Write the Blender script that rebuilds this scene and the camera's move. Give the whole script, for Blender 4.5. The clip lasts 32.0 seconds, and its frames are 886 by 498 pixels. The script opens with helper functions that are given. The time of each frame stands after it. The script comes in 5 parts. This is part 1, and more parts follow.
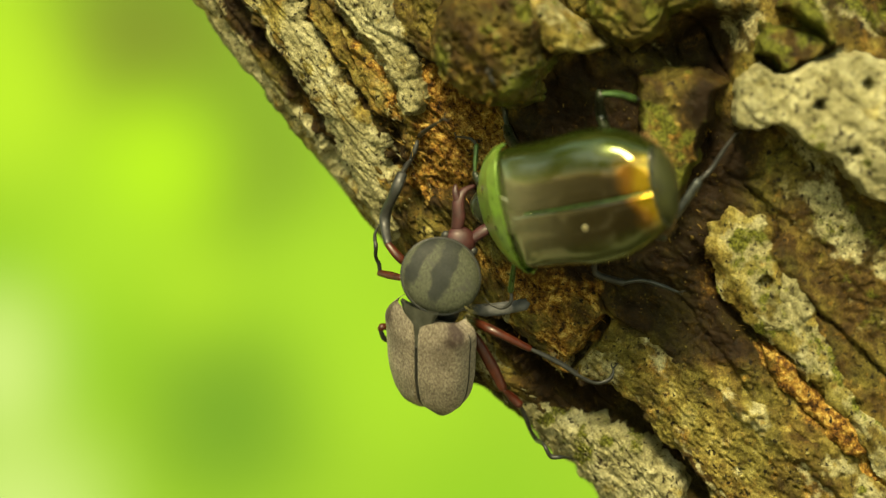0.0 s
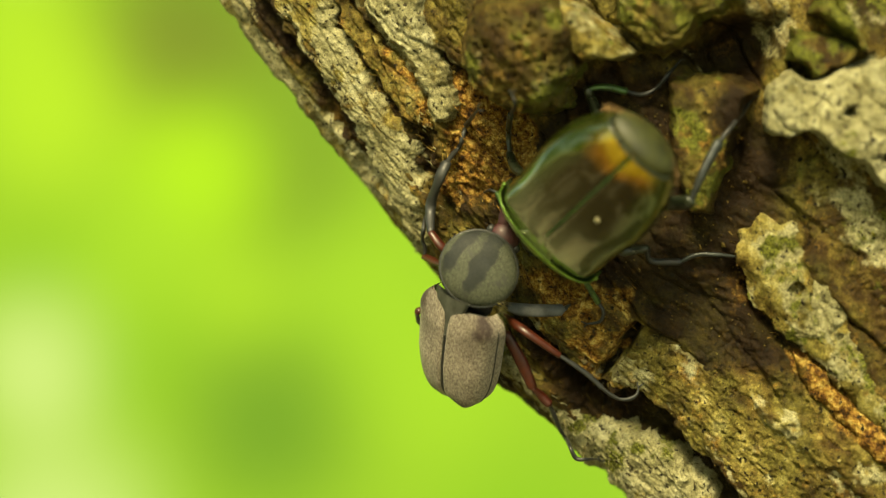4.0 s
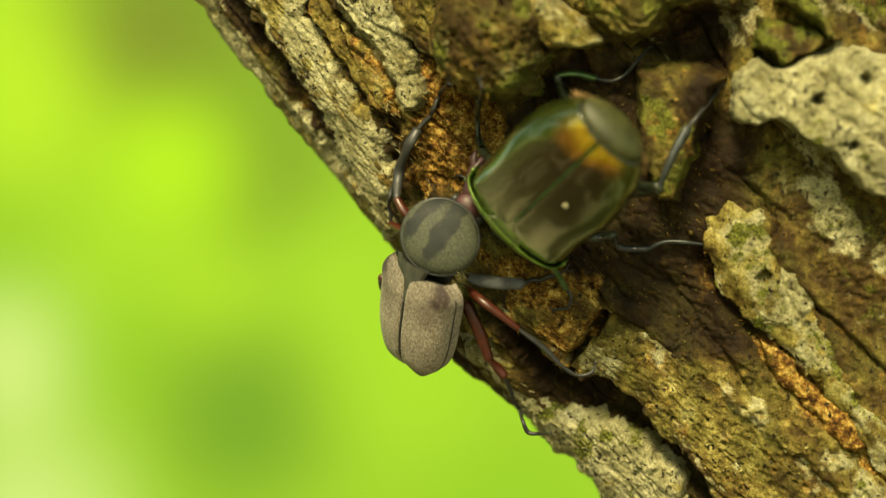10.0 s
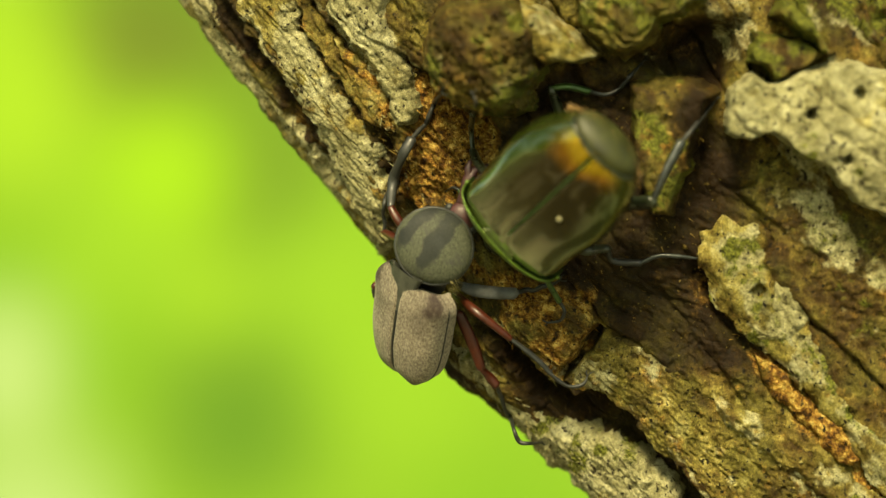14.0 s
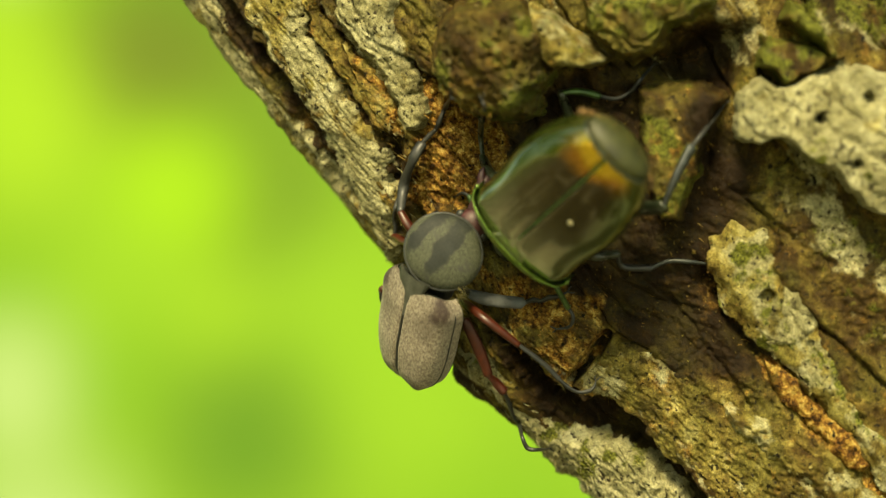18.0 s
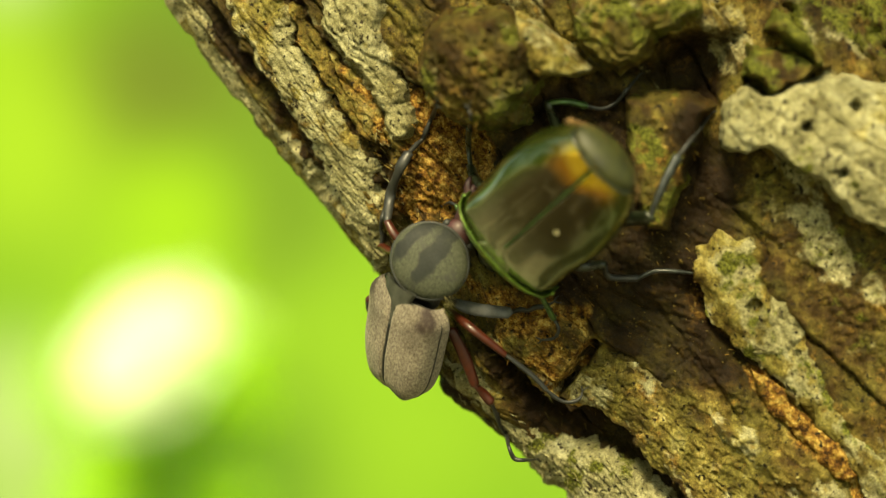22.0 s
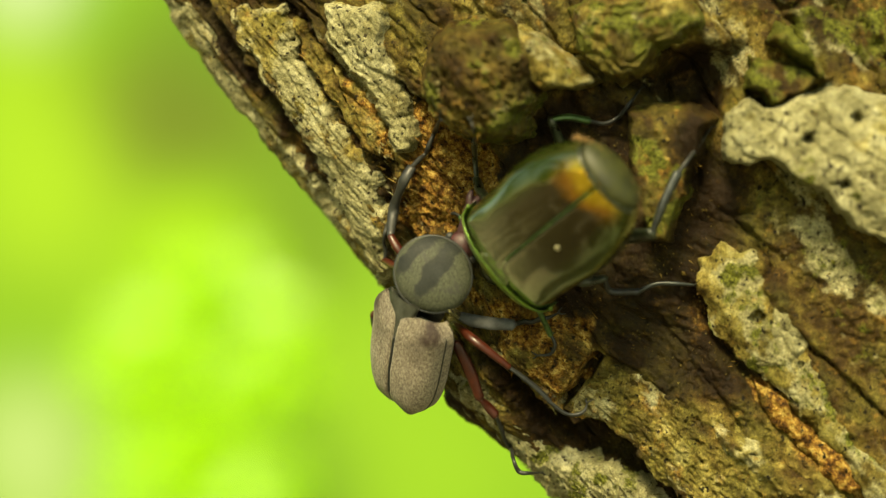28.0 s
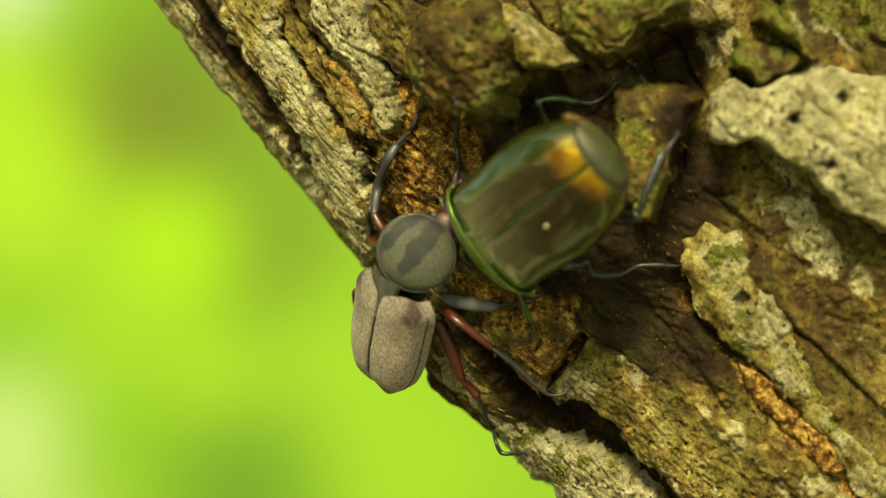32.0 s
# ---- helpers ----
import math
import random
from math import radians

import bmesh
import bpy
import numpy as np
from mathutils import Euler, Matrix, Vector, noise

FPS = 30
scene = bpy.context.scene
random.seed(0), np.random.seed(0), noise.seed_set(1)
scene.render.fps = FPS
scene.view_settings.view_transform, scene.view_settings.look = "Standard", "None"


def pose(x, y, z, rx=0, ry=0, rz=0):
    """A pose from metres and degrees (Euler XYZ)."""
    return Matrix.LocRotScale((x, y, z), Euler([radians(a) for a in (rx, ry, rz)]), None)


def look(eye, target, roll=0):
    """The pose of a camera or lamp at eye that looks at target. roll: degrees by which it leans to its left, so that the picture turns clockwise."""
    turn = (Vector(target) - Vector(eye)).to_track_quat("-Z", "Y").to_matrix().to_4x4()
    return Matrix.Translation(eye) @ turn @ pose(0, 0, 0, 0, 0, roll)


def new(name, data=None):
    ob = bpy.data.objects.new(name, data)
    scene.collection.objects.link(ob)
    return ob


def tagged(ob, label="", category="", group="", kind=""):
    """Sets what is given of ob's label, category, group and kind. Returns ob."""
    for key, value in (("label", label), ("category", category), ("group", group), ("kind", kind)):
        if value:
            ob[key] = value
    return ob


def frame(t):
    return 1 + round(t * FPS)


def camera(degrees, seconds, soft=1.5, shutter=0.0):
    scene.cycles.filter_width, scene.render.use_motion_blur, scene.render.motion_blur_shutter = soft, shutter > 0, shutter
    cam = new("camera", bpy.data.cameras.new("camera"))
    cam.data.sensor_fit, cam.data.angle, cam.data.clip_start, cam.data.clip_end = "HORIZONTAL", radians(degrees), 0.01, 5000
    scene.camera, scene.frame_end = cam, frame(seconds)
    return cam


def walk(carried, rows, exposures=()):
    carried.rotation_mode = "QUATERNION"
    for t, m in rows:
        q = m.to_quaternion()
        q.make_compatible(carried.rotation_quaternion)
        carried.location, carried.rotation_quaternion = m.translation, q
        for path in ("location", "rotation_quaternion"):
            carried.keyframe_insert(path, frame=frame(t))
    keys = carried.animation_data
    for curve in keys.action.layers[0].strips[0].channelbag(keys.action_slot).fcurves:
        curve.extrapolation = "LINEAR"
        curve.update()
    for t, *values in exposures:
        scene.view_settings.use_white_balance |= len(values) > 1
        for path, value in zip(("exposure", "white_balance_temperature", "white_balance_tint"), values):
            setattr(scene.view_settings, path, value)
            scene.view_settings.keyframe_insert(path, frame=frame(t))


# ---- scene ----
from mathutils import bvhtree

MM = 0.001
STEP = 0.0675 * MM          # one unit of the plan
REACH = 0.300               # from the lens to the plan's plane, y = 0
HEIGHT = 1.2                # height of the plan's centre over the ground

# ---- camera: eye x, y, z and target x, z in millimetres, roll in degrees ----
cam = camera(20, 32.0, soft=1.3)
cam.data.dof.use_dof = True
cam.data.dof.focus_distance = 0.304
cam.data.dof.aperture_fstop = 9.0
EYES = [
    (0.0, -2.65, -300.88, 1.89, -0.024, -1.979, 0.17), (0.5, -2.65, -300.87, 2.0, -1.917, -1.634, 0.16), (1.0, -2.59, -300.59, 2.11, -2.725, -1.141, 0.16),
    (1.5, -2.48, -300.77, 2.21, -2.954, -0.843, 0.12), (2.0, -2.33, -300.83, 2.29, -2.951, -0.641, 0.09), (2.5, -2.14, -301.15, 2.34, -2.703, -0.871, 0.18),
    (4.5, -0.88, -300.72, 1.76, -3.624, -1.378, 0.17), (5.0, -0.57, -300.78, 1.51, -1.877, -2.015, 0.21), (5.5, -0.29, -301.2, 1.24, -0.213, -2.727, 0.15),
    (6.0, -0.07, -301.16, 0.97, -0.074, -3.365, 0.12), (6.5, 0.09, -301.35, 0.74, -0.175, -3.618, 0.07), (7.0, 0.18, -301.26, 0.59, 0.524, -3.701, 0.08),
    (7.5, 0.2, -301.37, 0.52, 1.068, -3.42, 0.08), (8.0, 0.13, -301.45, 0.54, 1.485, -3.306, 0.1), (8.5, -0.06, -301.46, 0.63, 1.888, -2.997, 0.08),
    (9.0, -0.31, -301.61, 0.8, 1.486, -2.992, 0.06), (9.5, -0.55, -301.51, 1.01, 0.544, -2.688, 0.01), (10.0, -0.66, -301.27, 1.25, 0.114, -2.554, 0.08),
    (10.5, -0.61, -300.92, 1.49, 0.373, -1.698, 0.06), (11.0, -0.42, -301.33, 1.69, 1.208, -1.957, 0.08), (11.5, -0.21, -301.26, 1.86, 1.938, -2.289, 0.09),
    (12.0, -0.09, -301.22, 2.02, 2.34, -1.969, 0.09), (12.5, -0.1, -301.26, 2.2, 2.064, -2.238, 0.05), (13.0, -0.21, -301.14, 2.39, 1.363, -1.51, 0.03),
    (13.5, -0.37, -301.06, 2.55, 0.816, -1.117, 0.02), (14.0, -0.5, -301.01, 2.66, 0.829, -0.811, 0.02), (14.5, -0.57, -300.75, 2.69, 1.049, -0.621, 0.02),
    (16.5, -0.61, -301.2, 1.62, 1.028, 0.454, -0.1), (17.0, -0.66, -301.39, 1.37, 0.392, 0.688, -0.09), (17.5, -0.66, -301.38, 1.11, -0.57, 0.28, -0.07),
    (18.0, -0.58, -300.57, 0.85, -0.188, -0.197, -0.0), (18.5, -0.44, -300.06, 0.61, 0.814, -0.704, -0.01), (19.0, -0.3, -300.23, 0.4, 1.555, -0.102, -0.01),
    (19.5, -0.16, -300.32, 0.22, 0.792, 0.228, -0.03), (20.0, -0.0, -300.0, 0.0, -0.0, 0.0, 0.0), (20.5, 0.22, -300.0, -0.28, 0.871, 0.497, 0.04),
    (21.0, 0.51, -300.08, -0.65, 1.432, 0.936, -0.0), (21.5, 0.85, -300.23, -1.09, 1.133, 1.031, -0.01), (22.0, 1.2, -300.13, -1.56, 1.428, 0.933, 0.03),
    (22.5, 1.52, -300.16, -1.99, 2.074, 0.727, 0.05), (23.0, 1.78, -300.26, -2.34, 2.53, 0.799, 0.0), (23.5, 1.98, -300.87, -2.58, 2.437, 1.159, -0.02),
    (24.0, 2.13, -301.87, -2.74, 2.275, 1.877, -0.04), (24.5, 2.3, -301.73, -2.86, 2.624, 1.936, -0.07), (26.5, 3.29, -301.39, -3.93, 3.068, 2.885, -0.08),
    (27.0, 3.25, -300.72, -4.13, 2.065, 2.15, -0.03), (27.5, 3.19, -300.48, -4.31, 1.439, 2.296, -0.1), (28.0, 3.18, -301.03, -4.47, 1.014, 2.413, -0.03),
    (28.5, 3.2, -301.57, -4.64, 1.369, 2.365, -0.02), (29.0, 3.2, -301.45, -4.84, 2.892, 2.02, -0.05), (29.5, 3.12, -301.03, -5.09, 3.534, 2.015, -0.01),
    (30.0, 2.95, -300.16, -5.38, 2.262, 1.353, -0.01), (30.5, 2.76, -300.33, -5.71, 2.091, 1.139, -0.07), (31.0, 2.61, -300.13, -6.02, 2.001, 0.681, -0.0),
    (31.5, 2.53, -300.09, -6.3, 2.744, 0.502, 0.06), (32.0, 2.51, -299.6, -6.52, 2.972, 0.082, 0.11),
]
walk(cam, [(t, look((x * MM, y * MM, HEIGHT + z * MM), (a * MM, 0, HEIGHT + b * MM), roll)) for t, x, y, z, a, b, roll in EYES],
     [(0, 0.53, 7700, 6), (32, 0.53, 7700, 6)])

# ---- light ----
SUN_FROM = Vector((-0.15, -0.68, 0.72)).normalized()
world = bpy.data.worlds.new("sky")
scene.world = world
world.use_nodes = True
wn = world.node_tree
sky = wn.nodes.new("ShaderNodeTexSky")
sky.sky_type, sky.sun_disc = "NISHITA", False
sky.sun_elevation = math.asin(SUN_FROM.z)
sky.sun_rotation = math.atan2(SUN_FROM.x, SUN_FROM.y)
# Unseen leaf canopy, added as noise over the whole sky to patch its light.
gaps = wn.nodes.new("ShaderNodeTexNoise")
gaps.inputs["Scale"].default_value, gaps.inputs["Detail"].default_value = 3.2, 3.0
leafy = wn.nodes.new("ShaderNodeValToRGB")
leafy.color_ramp.elements[0].position, leafy.color_ramp.elements[0].color = 0.42, (0.35, 0.42, 0.06, 1)
leafy.color_ramp.elements[1].position, leafy.color_ramp.elements[1].color = 0.60, (2.2, 2.1, 1.6, 1)
canopy = wn.nodes.new("ShaderNodeMix")
canopy.data_type, canopy.blend_type = "RGBA", "MULTIPLY"
canopy.inputs[0].default_value = 1.0
wn.links.new(wn.nodes.new("ShaderNodeTexCoord").outputs["Generated"], gaps.inputs["Vector"])
wn.links.new(gaps.outputs[0], leafy.inputs[0])
wn.links.new(sky.outputs[0], canopy.inputs[6])
wn.links.new(leafy.outputs[0], canopy.inputs[7])
wn.links.new(canopy.outputs[2], wn.nodes["Background"].inputs[0])
wn.nodes["Background"].inputs[1].default_value = 0.118
sun = new("sun", bpy.data.lights.new("sun", "SUN"))
sun.data.energy, sun.data.angle, sun.data.color = 5.0, radians(17), (1.0, 0.90, 0.60)
sun.matrix_world = look(SUN_FROM * 3, (0, 0, 0))


# ---- small tools ----
def plan(u, v, y=0.0):
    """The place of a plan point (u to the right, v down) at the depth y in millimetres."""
    k = STEP * (1 + y * MM / REACH)
    return Vector(((u - 784) * k, y * MM, HEIGHT - (v - 441) * k))


def hashed(i, j, seed):
    n = (i * 374761393 + j * 668265263 + seed * 974634777) & 0xFFFFFFFF
    n = ((n ^ (n >> 13)) * 1274126177) & 0xFFFFFFFF
    n = n ^ (n >> 16)
    return (n & 0xFFFF) / 65535.0


def grain(x, y, seed=0):
    """Smooth value noise, -1 to 1."""
    i, j = np.floor(x).astype(np.int64), np.floor(y).astype(np.int64)
    a, b = x - i, y - j
    a, b = a * a * (3 - 2 * a), b * b * (3 - 2 * b)
    top = hashed(i, j, seed) * (1 - a) + hashed(i + 1, j, seed) * a
    low = hashed(i, j + 1, seed) * (1 - a) + hashed(i + 1, j + 1, seed) * a
    return (top * (1 - b) + low * b) * 2 - 1


def rough(x, y, octaves=4, seed=0, gain=0.5):
    total, size = 0, 1.0
    for k in range(octaves):
        total = total + grain(x * 2 ** k, y * 2 ** k, seed + k * 17) * size
        size *= gain
    return total


def crest(x, y, octaves=4, seed=0):
    """Ridged noise, 0 to about 1."""
    total, size = 0, 0.5
    for k in range(octaves):
        total = total + (1 - np.abs(grain(x * 2 ** k, y * 2 ** k, seed + k * 13))) * size
        size *= 0.5
    return total


def flakes(x, y, seed=0):
    """Cells of a random mosaic: distance to the nearest joint, and a number for each cell."""
    i, j = np.floor(x).astype(np.int64), np.floor(y).astype(np.int64)
    first, second, own = np.full(x.shape, 9.0), np.full(x.shape, 9.0), np.zeros(x.shape)
    for a in (-1, 0, 1):
        for b in (-1, 0, 1):
            d = np.hypot(i + a + hashed(i + a, j + b, seed) - x, j + b + hashed(i + a, j + b, seed + 5) - y)
            near = d < first
            second = np.where(near, first, np.minimum(second, d))
            own = np.where(near, hashed(i + a, j + b, seed + 9), own)
            first = np.minimum(first, d)
    return second - first, own


def one_piece(ok, start):
    """The part of a mask that hangs together with its start cell."""
    grown = np.zeros_like(ok)
    grown[start] = True
    size = 0
    while grown.sum() > size:
        size = grown.sum()
        for _ in range(12):
            g = grown.copy()
            g[1:] |= grown[:-1]
            g[:-1] |= grown[1:]
            g[:, 1:] |= grown[:, :-1]
            g[:, :-1] |= grown[:, 1:]
            grown = g & ok
    return grown


def ease(x, low, high):
    k = np.clip((x - low) / (high - low), 0, 1)
    return k * k * (3 - 2 * k)


def depth_in(poly, u, v):
    """Distance to the polygon's edge, positive inside."""
    best, inside = np.full(u.shape, 1e9), np.zeros(u.shape, bool)
    for (ax, ay), (bx, by) in zip(poly, poly[1:] + poly[:1]):
        ex, ey = bx - ax, by - ay
        k = np.clip(((u - ax) * ex + (v - ay) * ey) / (ex * ex + ey * ey + 1e-9), 0, 1)
        best = np.minimum(best, np.hypot(u - ax - k * ex, v - ay - k * ey))
        if ey:
            inside ^= ((ay > v) != (by > v)) & (u < ex * (v - ay) / ey + ax)
    return np.where(inside, best, -best)


def along(line, u, v):
    """Distance to a polyline."""
    best = np.full(u.shape, 1e9)
    for (ax, ay), (bx, by) in zip(line, line[1:]):
        ex, ey = bx - ax, by - ay
        k = np.clip(((u - ax) * ex + (v - ay) * ey) / (ex * ex + ey * ey + 1e-9), 0, 1)
        best = np.minimum(best, np.hypot(u - ax - k * ex, v - ay - k * ey))
    return best


def sheet_mesh(name, points, keep=None, wrap=False, zones=None):
    """A mesh from an array (rows, columns, 3); keep: which cells to build."""
    rows, cols = points.shape[:2]
    index = np.arange(rows * cols).reshape(rows, cols)
    if wrap:
        index = np.concatenate([index, index[:, :1]], 1)
    quads = np.stack([index[:-1, :-1], index[1:, :-1], index[1:, 1:], index[:-1, 1:]], -1)
    quads = quads.reshape(-1, 4) if keep is None else quads[keep]
    used = np.unique(quads)
    remap = np.zeros(rows * cols, np.int64)
    remap[used] = np.arange(len(used))
    quads = remap[quads]
    me = bpy.data.meshes.new(name)
    me.vertices.add(len(used))
    me.vertices.foreach_set("co", points.reshape(-1, 3)[used].astype(np.float32).ravel())
    me.loops.add(quads.size)
    me.loops.foreach_set("vertex_index", quads.astype(np.int32).ravel())
    me.polygons.add(len(quads))
    me.polygons.foreach_set("loop_start", np.arange(0, quads.size, 4, dtype=np.int32))
    me.polygons.foreach_set("use_smooth", np.ones(len(quads), bool))
    if zones is not None:
        layer = me.attributes.new("zone", "FLOAT_COLOR", "POINT")
        layer.data.foreach_set("color", zones.reshape(-1, 4)[used].astype(np.float32).ravel())
    me.update(calc_edges=True)
    me.validate()
    return me


def part(name, me, material, parent, label=""):
    if isinstance(me, bmesh.types.BMesh):
        bm, me = me, bpy.data.meshes.new(name)
        bm.to_mesh(me)
        bm.free()
        me.polygons.foreach_set("use_smooth", np.ones(len(me.polygons), bool))
    ob = new(name, me)
    me.materials.append(material)
    ob.parent = parent
    if label:
        tagged(ob, label)
    return ob


# ---- materials ----
class Nodes:
    def __init__(self, name):
        self.mat = bpy.data.materials.new(name)
        self.mat.use_nodes = True
        self.tree = self.mat.node_tree
        self.bsdf = self.tree.nodes["Principled BSDF"]

    def add(self, kind, inputs=(), **props):
        node = self.tree.nodes.new("ShaderNode" + kind)
        for key, value in props.items():
            setattr(node, key, value)
        for key, value in dict(inputs).items():
            self.put(node.inputs[key], value)
        return node

    def put(self, socket, value):
        if isinstance(value, bpy.types.NodeSocket):
            self.tree.links.new(value, socket)
        elif isinstance(value, bpy.types.Node):
            self.tree.links.new(value.outputs[0], socket)
        else:
            socket.default_value = value

    def noise(self, scale, detail=4, rough=0.6, vector=None, stretch=None, out="Fac"):
        if vector is None:
            vector = self.add("TexCoord").outputs["Object"]
        if stretch:
            vector = self.add("Mapping", {"Vector": vector, "Scale": stretch[0], "Rotation": stretch[1]}).outputs[0]
        return self.add("TexNoise", {"Vector": vector, "Scale": scale, "Detail": detail, "Roughness": rough}).outputs[out]

    def ramp(self, fac, *stops):
        node = self.add("ValToRGB", {"Fac": fac})
        for k, (place, colour) in enumerate(stops):
            e = node.color_ramp.elements[k] if k < 2 else node.color_ramp.elements.new(place)
            e.position, e.color = place, (*colour, 1) if len(colour) == 3 else colour
        return node.outputs[0]

    def mix(self, fac, a, b, blend="MIX"):
        node = self.add("Mix", data_type="RGBA", blend_type=blend)
        for key, value in ((0, fac), (6, a), (7, b)):
            if isinstance(value, tuple) and len(value) == 3:
                value = (*value, 1)
            self.put(node.inputs[key], value)
        return node.outputs[2]

    def math(self, op, a, b=0.0, clamp=False):
        node = self.add("Math", operation=op, use_clamp=clamp)
        self.put(node.inputs[0], a)
        self.put(node.inputs[1], b)
        return node.outputs[0]

    def bump(self, height, strength, distance, normal=None):
        node = self.add("Bump", {"Height": height, "Strength": strength, "Distance": distance})
        if normal:
            self.put(node.inputs["Normal"], normal)
        return node.outputs[0]

    def done(self, colour=None, roughness=None, metal=None, normal=None, **more):
        for key, value in (("Base Color", colour), ("Roughness", roughness), ("Metallic", metal), ("Normal", normal)):
            if value is not None:
                if isinstance(value, tuple) and len(value) == 3:
                    value = (*value, 1)
                self.put(self.bsdf.inputs[key], value)
        for key, value in more.items():
            self.put(self.bsdf.inputs[key.replace("_", " ")], value)
        return self.mat


LEAN = radians(50.6)        # the trunk's slope in the plan


def bark_material():
    """Zone: red is pale lichen, green rust-brown rot, blue moss, alpha the lightness of the bare bark, with shade
    painted in.
    """
    n = Nodes("bark")
    zone = n.add("Attribute", attribute_name="zone")
    rgb = n.add("SeparateColor", {0: zone.outputs["Color"]})
    turn = (0, LEAN + math.pi / 2, 0)
    fibre = n.noise(700, 5, 0.65, stretch=((1.0, 1.0, 0.28), turn))
    blot, mid, speck, fine = n.noise(230, 5, 0.65), n.noise(900, 4, 0.65), n.noise(1500, 2, 0.5), n.noise(3200, 3, 0.7)
    off = lambda x, k: n.math("MULTIPLY", n.math("SUBTRACT", x, 0.5), k)
    patchy = lambda amount, x, k=1.3, edge=0.10: n.add("MapRange", {"Value": n.math("ADD", amount, off(x, k)), "From Min": 0.5 - edge, "From Max": 0.5 + edge}, interpolation_type="SMOOTHSTEP").outputs[0]
    swing = n.math("ADD", off(blot, 1.5), n.math("ADD", off(fibre, 0.9), off(mid, 0.6)))
    tone = n.math("ADD", zone.outputs["Alpha"], n.math("MULTIPLY", swing, n.math("ADD", zone.outputs["Alpha"], 0.42, True)))
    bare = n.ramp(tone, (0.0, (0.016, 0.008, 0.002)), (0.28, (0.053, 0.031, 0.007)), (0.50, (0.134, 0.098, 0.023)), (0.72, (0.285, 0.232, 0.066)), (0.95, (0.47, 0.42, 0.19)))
    olive = n.mix(n.math("MULTIPLY", n.ramp(n.noise(170, 4, 0.6), (0.44, (0, 0, 0)), (0.62, (1, 1, 1))), n.math("MULTIPLY", n.ramp(zone.outputs["Alpha"], (0.0, (0.25,) * 3), (0.4, (1, 1, 1))), 0.55)), bare, n.ramp(mid, (0.3, (0.030, 0.032, 0.005)), (0.7, (0.20, 0.19, 0.045))))
    ochre = n.mix(n.math("MULTIPLY", n.ramp(n.noise(620, 3, 0.6), (0.60, (0, 0, 0)), (0.70, (0.7, 0.7, 0.7))), n.ramp(zone.outputs["Alpha"], (0.0, (0.25,) * 3), (0.4, (1, 1, 1)))), olive, n.ramp(fine, (0.3, (0.14, 0.070, 0.012)), (0.7, (0.31, 0.19, 0.042))))
    rust = n.ramp(n.noise(950, 5, 0.75), (0.36, (0.018, 0.009, 0.003)), (0.45, (0.14, 0.060, 0.011)), (0.54, (0.325, 0.187, 0.038)), (0.64, (0.58, 0.43, 0.14)))
    step = n.mix(patchy(rgb.outputs[1], blot, 1.2, 0.2), ochre, rust)
    lichen = n.ramp(n.math("ADD", blot, off(mid, 0.7)), (0.30, (0.17, 0.158, 0.075)), (0.50, (0.32, 0.302, 0.168)), (0.70, (0.48, 0.465, 0.30)))
    spots = n.ramp(n.math("ADD", n.noise(1500, 2, 0.5, stretch=((1, 1, 0.6), turn)), off(n.noise(140, 2, 0.5), 0.35)), (0.29, (0, 0, 0)), (0.34, (1, 1, 1)))
    lichen = n.mix(spots, (0.040, 0.032, 0.018), lichen)
    step = n.mix(patchy(rgb.outputs[0], n.noise(330, 5, 0.7), 1.3, 0.12), step, lichen)
    moss = n.ramp(fine, (0.3, (0.030, 0.036, 0.006)), (0.7, (0.175, 0.185, 0.030)))
    step = n.mix(patchy(rgb.outputs[2], n.noise(450, 4, 0.7), 1.4, 0.1), step, moss)
    step = n.mix(n.ramp(speck, (0.30, (1, 1, 1)), (0.38, (0, 0, 0))), step, (0.012, 0.009, 0.005))
    colour = n.mix(0.8, step, n.ramp(fine, (0.30, (0.40, 0.38, 0.35)), (0.50, (0.95, 0.95, 0.92)), (0.72, (1.5, 1.45, 1.35))), "MULTIPLY")
    grit = n.noise(7500, 3, 0.7)
    colour = n.mix(0.9, colour, n.ramp(grit, (0.32, (0.50, 0.48, 0.45)), (0.50, (0.98, 0.98, 0.96)), (0.68, (1.5, 1.47, 1.4))), "MULTIPLY")
    relief = n.bump(grit, 0.9, 0.00012, n.bump(fine, 0.8, 0.00024, n.bump(mid, 0.6, 0.00035, n.bump(fibre, 0.5, 0.0004))))
    return n.done(colour, n.ramp(mid, (0.3, (0.42, 0.42, 0.42)), (0.7, (0.80, 0.80, 0.80))), 0.0, relief, Specular_IOR_Level=0.17)


BARK = bark_material()


